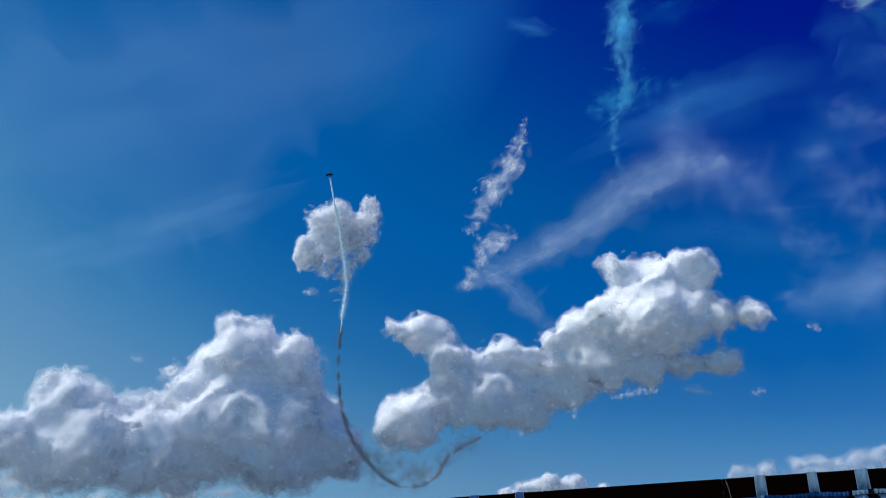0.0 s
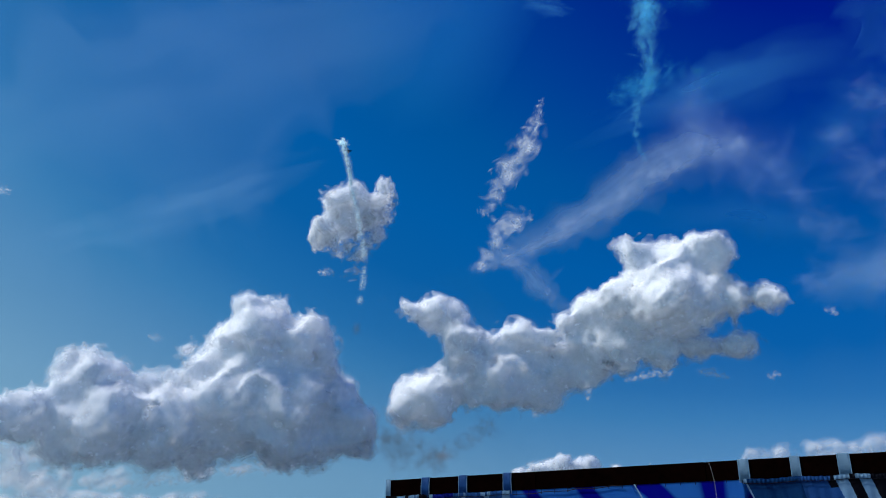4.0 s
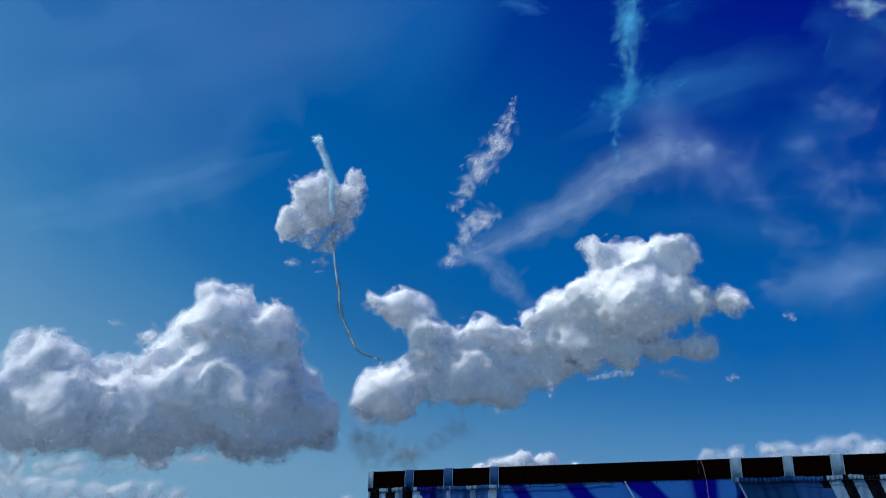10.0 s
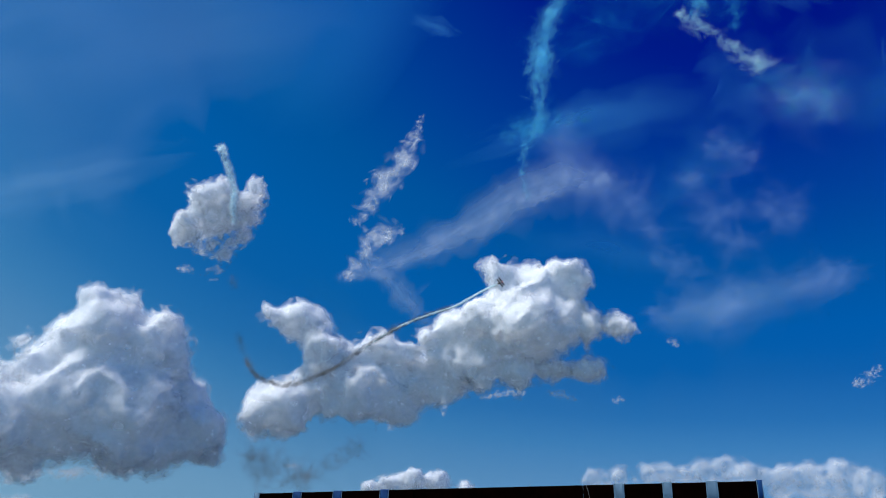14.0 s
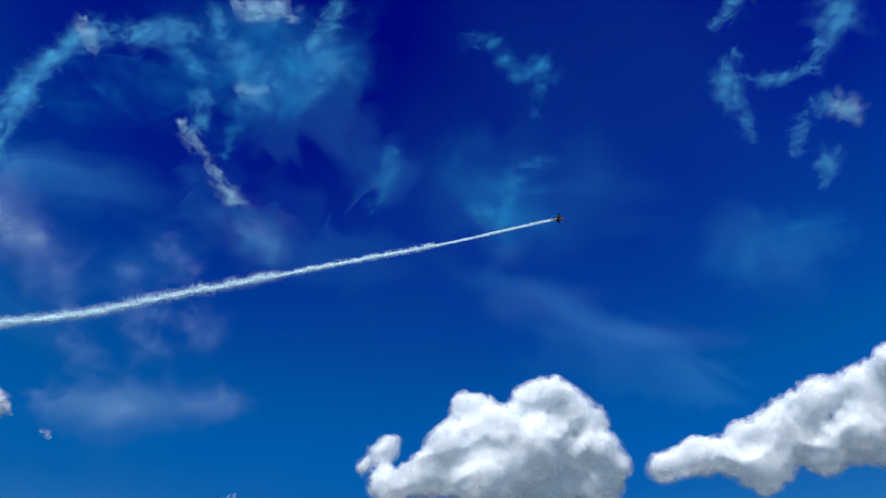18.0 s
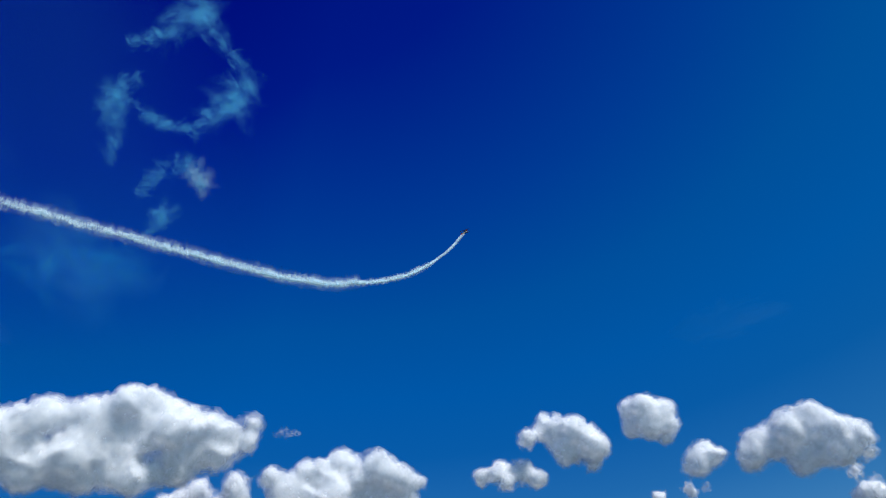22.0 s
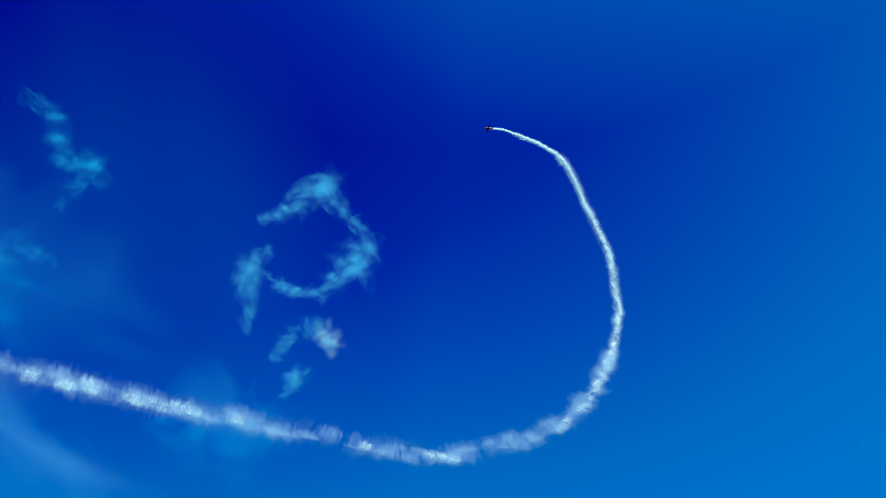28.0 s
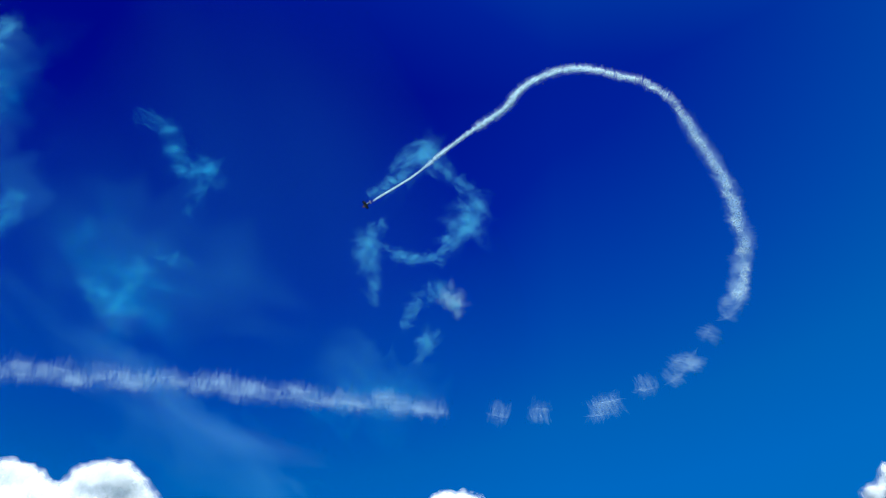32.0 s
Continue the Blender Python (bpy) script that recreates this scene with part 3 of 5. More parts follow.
def pole():
    bm = bmesh.new()
    rod(bm, (4.33, 0.25, 0), (4.33, 0.25, 1.86), 0.02, 10)
    box(bm, 4.25, 0.235, 1.84, 4.46, 0.265, 1.88, 0.004)
    ob = part("steel_frame", bm, STEEL)
    ob.matrix_world = STAND
    return tagged(ob, "pale steel frame standing behind the parted banner", "frame")


beam()
curtain("tab_curtain", 0.03, 2.21, [(0.0, 0.09), (0.66, 0.15), (1.33, 0.15), (2.09, 0.14)], stripes_west, "pale and navy striped tab curtain with gathered top", 3, tab_cloth=(CLOTH_PALE, CLOTH_BLUE, CLOTH_BLUE, CLOTH_BLUE))
curtain("tab_curtain", 5.6, 7.49, [(5.55, 0.14), (6.21, 0.12), (6.78, 0.15), (7.43, 0.07)], stripes_east, "blue patchwork print tab curtain hung from the beam", 8, pleat=0.45, lean=0.4, tab_cloth=(CLOTH_PALE, CLOTH_PALE, CLOTH_PALE, CLOTH_BLUE))
banner()
cord()
pole()

# ---- clouds ----
# clouds and veils: azimuth, elevation and half-width of their lumps, in degrees
HEAP_WEST = [(-15.95, 16.69, 1.32), (-14.34, 16.23, 1.25), (-14.83, 14.61, 2.07), (-16.55, 13.25, 2.26), (-12.22, 13.53, 2.30), (-10.04, 12.80, 1.89), (-18.97, 11.53, 2.22), (-20.12, 12.97, 1.05), (-22.19, 9.63, 1.89), (-26.39, 10.89, 1.38), (-27.52, 10.85, 1.06), (-24.96, 10.95, 1.09), (-27.45, 9.76, 1.33), (-8.42, 10.57, 1.76), (-8.09, 8.31, 2.00), (-10.14, 7.84, 2.28), (-13.13, 9.36, 3.51), (-17.09, 8.76, 3.44), (-20.83, 7.77, 2.96), (-24.11, 7.56, 2.70), (-27.23, 7.35, 2.07), (-29.61, 7.53, 1.66), (-31.77, 6.99, 1.80), (-12.92, 6.74, 1.64), (-18.72, 5.93, 1.43), (-7.12, 7.31, 1.25)]
HEAP_WEST_SKIRT = [(-28.74, 4.35, 1.10), (-26.69, 3.90, 0.82), (-24.63, 3.80, 0.68), (-30.71, 4.60, 1.29), (-23.28, 4.22, 0.61), (-32.11, 3.83, 1.41)]
LOW_BANK = [(-29.39, 4.31, 0.73), (-27.92, 3.32, 0.81), (-29.60, 1.87, 0.86), (-26.72, 2.01, 0.96), (-25.07, 2.13, 0.82), (-23.32, 1.95, 0.83), (-21.57, 2.06, 0.92), (-19.77, 2.18, 0.93), (-17.95, 2.44, 0.78), (-16.63, 2.39, 0.47), (-28.11, 0.53, 1.08), (-25.17, 0.57, 0.89), (-21.71, 0.46, 0.83), (-18.09, 0.36, 0.77), (-13.99, 0.77, 0.63), (-12.07, 0.94, 0.72), (-10.11, 1.04, 0.72), (-8.12, 1.21, 0.81), (-6.13, 1.54, 0.89), (-4.72, 1.95, 0.73)]
ARM_BODY = [(-2.34, 16.78, 1.11), (-3.90, 16.83, 0.77), (-0.77, 15.94, 1.03), (0.44, 14.67, 0.85), (1.67, 13.06, 1.79), (4.76, 14.95, 1.28), (6.13, 14.07, 1.53), (3.39, 11.37, 2.03), (0.36, 11.37, 1.78), (-2.22, 10.50, 1.78), (-3.60, 10.65, 1.35), (-3.92, 9.85, 1.10), (-1.35, 10.10, 1.69), (5.95, 10.92, 1.94), (7.28, 12.16, 1.60), (8.07, 15.93, 0.51)]
ARM_HEAD = [(9.05, 13.58, 1.60), (10.91, 16.24, 1.77), (13.14, 17.59, 2.00), (14.42, 20.21, 1.66), (16.54, 20.03, 1.81), (18.95, 20.29, 1.46), (19.96, 19.77, 1.05), (15.65, 17.21, 2.73), (18.52, 16.98, 2.20), (20.90, 16.75, 1.45), (22.53, 16.67, 1.03), (23.63, 16.78, 0.55), (12.47, 14.08, 1.92), (15.35, 13.72, 1.56), (18.59, 13.72, 1.05), (20.35, 13.66, 0.80), (9.42, 12.52, 1.34), (21.32, 13.71, 0.48)]
SMALL_PUFF = [(-8.94, 23.43, 1.90), (-7.12, 23.75, 1.36), (-6.21, 26.03, 0.72), (-6.72, 24.99, 0.85), (-10.72, 22.81, 1.10), (-8.61, 25.48, 0.84), (-10.16, 24.61, 1.09), (-7.89, 20.95, 1.02), (-11.43, 22.08, 0.63), (-6.83, 22.49, 1.11), (-8.60, 21.55, 0.93), (-8.20, 20.00, 0.51)]
EAST_LOW_A = [(4.63, 5.08, 0.49), (6.06, 5.40, 0.74), (7.70, 5.64, 0.82), (9.75, 5.49, 0.65), (11.59, 5.18, 0.49)]
EAST_LOW_B = [(20.59, 5.82, 0.56), (22.52, 5.90, 0.63), (24.42, 6.01, 0.55), (26.10, 6.11, 0.62), (28.11, 6.24, 0.76), (29.91, 6.43, 0.83), (31.26, 6.19, 0.67), (33.20, 5.66, 0.88), (34.85, 5.76, 0.87), (36.73, 5.65, 0.92), (38.18, 5.28, 0.84)]
TOWER = [(63.26, 20.72, 0.92), (61.89, 19.94, 1.50), (64.33, 20.28, 1.25), (58.11, 19.59, 1.09), (56.86, 19.75, 0.75), (65.53, 19.01, 1.49), (66.98, 18.46, 0.98), (59.39, 17.95, 2.33), (55.90, 16.94, 1.66), (62.79, 16.69, 2.71), (66.54, 16.18, 1.87), (54.22, 14.93, 1.64), (51.30, 13.80, 1.47), (58.03, 14.37, 2.29), (62.21, 13.95, 2.27), (66.76, 14.22, 1.85), (68.14, 14.94, 1.20), (50.32, 16.21, 0.82), (51.24, 16.73, 0.62), (49.20, 15.18, 0.49)]
LONG_HEAP = [(89.23, 19.95, 1.22), (87.56, 20.09, 1.06), (90.82, 19.48, 1.13), (85.26, 18.82, 1.47), (82.62, 18.17, 1.48), (79.98, 17.40, 1.32), (77.36, 16.60, 1.15), (87.67, 17.97, 1.86), (91.02, 18.28, 1.36), (93.77, 18.92, 1.03), (94.72, 18.35, 1.02), (96.71, 19.17, 0.70), (96.43, 17.98, 0.85), (92.35, 16.79, 1.18), (82.36, 15.42, 1.46), (85.63, 15.11, 1.36), (88.89, 15.21, 1.27), (91.75, 15.70, 1.10), (94.32, 16.86, 0.94), (95.22, 17.44, 0.78), (84.53, 16.22, 1.46), (87.85, 16.40, 1.44), (80.72, 15.80, 1.31), (73.91, 15.46, 1.31), (71.37, 14.82, 1.14), (76.03, 15.05, 1.31), (82.28, 14.57, 1.21), (78.10, 14.23, 1.46)]
ROUND_HEAP = [(103.60, 16.52, 1.08), (106.19, 16.44, 1.24), (101.00, 16.04, 1.03), (108.07, 15.53, 1.07), (98.44, 15.65, 0.66), (95.95, 14.77, 0.90), (93.48, 14.35, 0.89), (99.74, 14.39, 1.47), (103.12, 14.42, 1.64), (106.51, 14.32, 1.64), (109.20, 15.24, 0.66), (91.52, 13.46, 0.88), (96.03, 13.14, 1.29), (108.55, 13.31, 1.47), (100.18, 12.83, 1.62)]
PAIR_HIGH = [(126.88, 19.60, 0.94), (125.67, 19.56, 0.71), (128.17, 19.12, 0.78), (127.06, 18.40, 0.98), (128.53, 18.09, 0.58), (125.73, 18.13, 0.63), (128.14, 17.19, 0.46)]
PAIR_LOW = [(121.35, 18.47, 1.13), (119.38, 18.62, 1.06), (117.87, 18.13, 0.73), (122.38, 17.48, 1.12), (120.66, 17.01, 1.04), (123.17, 16.99, 0.63), (122.54, 15.90, 0.47)]
SCRAP_LOW = [(115.51, 15.79, 0.89), (117.26, 15.88, 0.73), (114.23, 15.61, 0.65), (118.48, 15.27, 0.52), (115.92, 15.21, 0.61)]
FAR_HEAP = [(138.21, 17.16, 0.98), (136.54, 16.77, 1.07), (139.40, 16.29, 1.12), (134.59, 16.24, 0.92), (140.64, 15.71, 0.88), (133.67, 15.31, 0.92), (136.78, 14.73, 1.05), (139.32, 14.84, 0.96), (140.94, 14.50, 0.51)]
FAR_PUFF = [(130.45, 15.95, 0.86), (129.65, 15.36, 0.71), (131.31, 15.73, 0.70), (130.08, 15.12, 0.70)]
FAR_SCRAPS = [(129.15, 13.53, 0.54), (129.94, 13.59, 0.39), (139.98, 11.99, 0.57), (139.82, 13.55, 0.29), (126.80, 13.53, 0.24), (140.80, 11.94, 0.57)]
CIRRUS_TAIL = [(4.21, 20.93, 0.60), (5.98, 19.39, 0.68), (7.49, 17.86, 0.59), (8.67, 16.54, 0.34)]
CIRRUS_WEDGE = [(0.88, 19.97, 0.34), (3.53, 21.07, 0.77), (7.22, 22.41, 0.93), (10.95, 24.23, 1.05), (14.70, 26.20, 1.24), (18.36, 27.41, 1.46), (21.82, 27.50, 1.43), (24.74, 26.14, 0.86)]
CIRRUS_RIB = [(1.15, 20.06, 0.30), (3.99, 21.06, 0.55), (8.14, 22.62, 0.63), (12.32, 24.55, 0.67), (16.06, 26.47, 0.74), (19.70, 27.62, 0.72), (23.52, 27.61, 0.47)]
EAST_HAZE = [(22.53, 23.40, 0.95), (26.76, 25.07, 1.39), (30.69, 25.78, 1.34), (34.47, 26.71, 0.93)]
NORTH_RIDGE = [(10.47, 30.23, 0.50), (17.18, 31.60, 0.85), (24.16, 32.92, 1.02), (32.21, 33.28, 0.84)]
NORTH_RIDGE_EAST = [(36.77, 29.49, 0.50), (41.50, 30.36, 1.06), (46.44, 30.46, 1.20), (51.08, 30.22, 1.01), (56.41, 29.29, 0.59)]
EAST_CURL = [(25.60, 17.41, 0.78), (28.12, 17.06, 0.99), (30.30, 17.49, 0.97), (32.71, 17.65, 0.88)]
HAZE_STREAK = [(51.20, 31.10, 0.81), (56.25, 28.96, 1.08), (61.56, 27.85, 1.26), (66.46, 25.64, 1.02), (72.13, 23.68, 0.85), (75.80, 22.62, 0.42)]
HAZE_LOWER = [(62.45, 28.34, 0.67), (66.49, 25.22, 1.27), (71.22, 22.84, 1.44), (76.60, 19.51, 1.25), (80.01, 17.80, 0.58)]
NORTH_MIST = [(34.94, 38.37, 1.46), (37.29, 40.03, 2.23), (40.26, 41.83, 2.65), (43.85, 44.11, 2.31), (46.71, 46.45, 1.17)]
NORTH_BAND = [(35.38, 32.62, 1.09), (39.99, 32.13, 1.89), (43.92, 30.38, 1.55), (47.26, 30.74, 0.95), (51.64, 31.18, 0.49)]
TOP_MIST = [(41.69, 40.68, 1.15), (46.96, 38.05, 1.98), (49.91, 36.24, 1.61), (49.19, 33.61, 0.80)]
NORTH_PATCH = [(34.23, 32.59, 1.08), (36.76, 31.13, 1.47), (39.40, 30.37, 1.35), (41.50, 30.16, 0.53)]
SOUTH_VEIL = [(57.92, 27.07, 1.08), (60.14, 27.18, 1.32), (63.31, 27.10, 1.12), (66.99, 27.02, 0.77), (69.84, 27.23, 0.31)]
SOUTH_RIB = [(61.90, 26.72, 0.37), (65.48, 25.72, 0.60), (69.11, 24.59, 0.61), (73.50, 23.65, 0.78), (77.04, 22.82, 0.94), (80.15, 22.05, 0.55)]
SOUTH_SPOT = [(58.67, 31.37, 0.44), (59.89, 30.98, 0.75), (61.46, 31.19, 0.76), (63.39, 31.63, 0.38)]
KNOT = [(89.07, 37.58, 0.32), (89.87, 36.96, 0.73), (90.16, 36.34, 0.56), (90.62, 35.60, 0.28)]
NORTH_KNOT = [(34.25, 41.49, 0.31), (35.48, 41.48, 0.59), (36.67, 41.62, 0.52), (37.54, 41.85, 0.28)]
MIST_A = [(77.42, 28.69, 1.11), (80.77, 28.21, 1.85), (83.70, 28.77, 1.92), (86.94, 29.83, 0.98)]
RING_TOP = [(81.37, 44.93, 0.33), (83.32, 45.10, 0.61), (84.63, 46.07, 0.69), (86.07, 47.51, 0.92), (87.66, 47.99, 0.92), (89.30, 47.29, 0.67), (90.25, 45.87, 0.40)]
RING_EAST = [(90.84, 45.94, 0.39), (92.27, 44.82, 0.86), (92.72, 43.12, 1.02), (91.28, 42.35, 0.99), (89.97, 41.32, 0.72), (89.07, 40.08, 0.40)]
RING_WEST = [(82.85, 42.85, 0.41), (82.13, 41.50, 0.79), (81.73, 39.87, 0.79), (82.47, 38.21, 0.59), (82.63, 36.30, 0.34)]
RING_FLOOR = [(82.78, 40.91, 0.42), (84.35, 40.31, 0.41), (86.20, 39.95, 0.41), (87.73, 40.06, 0.41), (89.27, 39.72, 0.32)]
HOOK = [(85.41, 34.64, 0.33), (86.15, 35.84, 0.49), (87.19, 36.90, 0.53), (88.53, 37.49, 0.57), (89.59, 37.09, 0.69), (90.39, 35.97, 0.40)]
HOOK_FOOT = [(86.82, 31.96, 0.37), (87.19, 33.10, 0.61), (87.91, 33.86, 0.57), (88.71, 34.52, 0.32)]
BIT_A = [(12.51, 11.51, 0.12), (13.77, 11.83, 0.25), (15.01, 11.98, 0.29), (16.02, 12.01, 0.16)]
BIT_B = [(17.62, 12.00, 0.16), (18.40, 11.91, 0.32), (19.16, 11.67, 0.28), (19.84, 11.46, 0.12)]
BIT_C = [(22.34, 11.37, 0.12), (22.71, 11.42, 0.27), (23.24, 11.46, 0.16)]
BIT_D = [(9.72, 11.60, 0.21), (9.77, 10.93, 0.29), (9.81, 10.23, 0.17)]
BIT_E = [(-1.43, 6.29, 0.17), (-0.88, 6.30, 0.29), (-0.29, 6.30, 0.17)]
BIT_F = [(26.62, 15.52, 0.15), (27.07, 15.39, 0.27), (27.46, 15.15, 0.15)]
BIT_G = [(98.36, 18.56, 0.15), (99.06, 18.76, 0.31), (99.92, 18.75, 0.23), (100.40, 18.75, 0.11)]
BIT_H = [(38.52, 11.67, 0.24), (39.23, 12.07, 0.37), (40.28, 12.74, 0.25)]
BIT_I = [(-11.14, 19.40, 0.17), (-10.49, 19.53, 0.30), (-9.86, 19.40, 0.17)]
WEST_MIST = [(-41.76, 17.97, 4.98), (-37.31, 22.01, 6.70), (-32.02, 26.37, 7.05), (-25.71, 30.52, 6.56), (-17.39, 34.36, 5.18), (-7.98, 38.47, 3.61), (0.23, 41.00, 2.38)]
SKIRT_STREAK = [(-18.56, 4.47, 0.24), (-16.31, 4.93, 0.40), (-13.98, 5.12, 0.40), (-11.60, 5.30, 0.25)]
SKIRT_LOW = [(-23.88, 3.46, 0.38), (-21.81, 3.91, 0.54), (-19.66, 4.28, 0.47), (-17.79, 4.42, 0.24)]
WEST_FLECK = [(-22.94, 13.78, 0.12), (-22.43, 13.71, 0.24), (-21.89, 13.65, 0.12)]
NORTH_WIDE = [(50.04, 35.33, 1.76), (55.85, 35.39, 2.66), (62.78, 34.91, 2.86), (70.17, 33.95, 2.41), (77.72, 32.85, 1.40)]
EDGE_A = [(-38.43, 29.84, 0.29), (-38.04, 30.80, 0.80), (-37.78, 31.95, 0.59), (-37.68, 32.94, 0.22)]
EDGE_B = [(-36.61, 21.12, 0.44), (-35.58, 21.63, 0.74), (-34.50, 21.92, 0.49), (-33.48, 21.99, 0.19)]
TORN_D = [(43.21, 48.89, 0.64), (42.37, 47.03, 0.89), (41.58, 45.13, 0.89), (43.49, 44.15, 0.82), (42.11, 42.35, 0.74), (40.84, 40.33, 0.41)]
TORN_E = [(31.10, 46.03, 0.60), (32.74, 44.41, 0.92), (34.74, 43.21, 1.02), (35.72, 41.57, 1.03), (37.46, 41.05, 0.72), (38.29, 42.63, 0.48)]
COLUMN_KNOT = [(16.53, 39.47, 0.32), (16.83, 38.15, 0.56), (16.04, 36.80, 0.32)]
COLUMN_TIP = [(16.19, 35.07, 0.24), (16.33, 33.96, 0.45), (15.54, 33.06, 0.25)]
SOUTH_FLECK = [(128.97, 24.02, 0.32), (132.46, 24.38, 0.70), (136.31, 24.74, 0.76), (139.25, 25.01, 0.38)]
MID_BAND = [(24.35, 17.32, 0.59), (28.51, 17.86, 0.99), (33.79, 18.24, 1.02), (39.28, 19.48, 0.65)]
EAST_TWIRL = [(26.95, 24.72, 0.54), (29.44, 27.15, 0.99), (32.20, 28.99, 1.27), (35.50, 31.43, 1.01)]
EAST_TOP = [(30.70, 34.18, 0.67), (33.21, 34.40, 1.25), (35.09, 32.68, 1.30), (36.57, 29.97, 0.79)]
EAST_MID = [(12.32, 24.55, 0.50), (17.45, 22.83, 0.82), (22.42, 22.62, 0.96), (26.91, 21.14, 0.77), (30.53, 20.88, 0.45)]
HAZE_DEEP = [(75.46, 27.89, 0.60), (78.92, 29.28, 1.28), (82.16, 27.62, 1.44), (86.11, 28.99, 1.09), (88.70, 30.39, 0.50)]
FEATHER = [(7.26, 32.62, 0.21), (6.70, 30.90, 0.58), (5.83, 29.30, 0.84), (4.35, 27.69, 1.01), (3.23, 26.04, 0.76), (2.09, 24.23, 0.38)]
FEATHER_FOOT = [(6.12, 23.85, 0.34), (4.96, 23.67, 0.85), (3.47, 23.07, 0.85), (2.61, 20.74, 0.77), (1.47, 20.23, 0.43)]
COLUMN = [(17.98, 42.1, 0.61), (16.87, 40.0, 0.68), (16.33, 38.14, 0.69), (16.1, 35.8, 0.57), (16.12, 33.79, 0.44), (14.92, 31.91, 0.29), (14.68, 29.88, 0.26), (15.11, 27.96, 0.2)]
TORN_A = [(17.18, 35.15, 0.44), (17.91, 36.81, 0.58), (18.76, 38.32, 0.53), (19.77, 40.09, 0.67), (20.93, 41.70, 0.82), (23.13, 42.23, 0.56), (25.37, 42.85, 0.79), (27.47, 44.12, 0.73), (30.10, 44.20, 0.53)]
TORN_B = [(27.67, 43.58, 0.52), (30.24, 42.23, 0.68), (31.56, 40.51, 0.69), (32.36, 38.63, 0.54), (31.47, 37.41, 0.46)]
TORN_C = [(32.96, 47.23, 0.53), (34.79, 46.90, 0.85), (36.96, 47.41, 0.70), (39.09, 47.17, 0.48)]
STREAK = [(30.42, 38.11, 0.30), (31.44, 37.52, 0.50), (32.51, 36.68, 0.35), (33.75, 35.69, 0.35), (34.73, 34.88, 0.39), (35.65, 33.88, 0.55), (36.99, 33.52, 0.48)]
STREAK_END = [(35.97, 33.09, 0.79), (37.39, 32.07, 1.44), (39.03, 31.05, 1.78), (40.61, 30.20, 1.23)]
SMUDGE = [(14.70, 30.97, 0.40), (16.44, 31.38, 0.90), (18.18, 32.03, 0.99), (19.65, 31.84, 0.58), (22.04, 31.94, 0.33)]
SHADE_RING = [(56.52, 46.78, 0.33), (59.53, 46.81, 0.62), (61.26, 45.63, 0.66), (62.15, 44.09, 0.54), (63.49, 44.30, 0.62), (64.89, 45.01, 0.74), (64.69, 43.12, 0.62), (63.77, 41.12, 0.33)]
SHADE_LOW = [(57.06, 34.92, 0.43), (58.75, 33.74, 0.77), (60.56, 34.25, 0.64), (61.28, 36.22, 0.68), (62.70, 37.89, 0.76), (65.59, 37.53, 0.42)]
HAZE_FAN = [(76.46, 28.72, 0.85), (79.97, 30.30, 1.45), (82.80, 29.27, 1.52), (86.64, 29.36, 0.84)]
MID_VEIL = [(25.50, 17.52, 0.91), (28.96, 17.42, 1.08), (33.29, 17.83, 0.84), (37.24, 18.56, 0.84), (40.80, 19.41, 0.42)]
SOUTH_LOW = [(60.99, 25.35, 1.45), (66.03, 24.34, 1.87), (71.11, 23.45, 1.53), (76.23, 22.72, 0.98)]
HEART = [(58.54, 32.02, 0.39), (59.81, 31.31, 0.78), (61.01, 31.66, 0.71), (61.62, 32.11, 0.32)]
WEST_VEIL = [(-31.30, 18.92, 0.67), (-27.58, 20.57, 0.93), (-23.52, 22.05, 1.11), (-19.23, 24.09, 1.06), (-14.63, 26.29, 0.99), (-10.62, 27.71, 0.58)]
EAST_VEIL = [(7.90, 27.75, 0.59), (13.64, 29.78, 0.82), (19.19, 30.68, 0.96), (24.99, 31.79, 1.00), (29.94, 31.97, 1.11), (33.77, 30.20, 1.44)]
EAST_LOW_VEIL = [(25.53, 17.12, 0.57), (28.31, 17.11, 0.80), (31.83, 17.56, 0.86), (34.84, 17.98, 0.84), (38.10, 18.47, 0.52)]
HIGH_WISP = [(5.41, 39.49, 0.24), (7.51, 39.32, 0.49), (9.43, 38.79, 0.33), (10.78, 38.48, 0.16)]
DARK_DRIFT = [(-5.99, 7.94, 0.66), (-4.93, 7.16, 0.90), (-3.47, 6.58, 1.07), (-1.61, 6.39, 0.90), (0.25, 7.98, 0.74), (2.57, 8.85, 0.58)]

TORN_F = [(37.22, 46.47, 0.55), (38.80, 44.73, 0.96), (40.24, 43.33, 1.05), (41.71, 42.10, 0.65)]
TORN_G = [(35.82, 41.18, 0.55), (35.02, 39.17, 0.63), (35.13, 37.74, 0.55), (34.84, 36.44, 0.31)]
TORN_FOG = [(19.12, 36.47, 1.64), (23.28, 39.48, 2.80), (28.33, 41.75, 3.52), (34.11, 43.49, 3.89), (40.62, 44.20, 3.63), (46.32, 44.43, 2.06)]
EAST_KNOT = [(20.52, 42.62, 0.31), (20.91, 41.96, 0.58), (21.58, 41.32, 0.48), (22.08, 40.69, 0.28)]
SHADE_MID = [(48.30, 33.92, 0.42), (49.44, 35.69, 0.76), (49.84, 37.41, 0.76), (50.26, 38.91, 0.42)]
HORIZON_HAZE = [(-52, 4, 7), (-34, 5, 8), (-12, 5, 8), (10, 5, 7), (30, 5, 6), (46, 5, 5)]
NORTHEAST_MIST = [(38, 22, 3), (46, 26, 6), (54, 30, 8), (63, 34, 10), (73, 39, 13), (82, 43, 12), (90, 46, 9)]
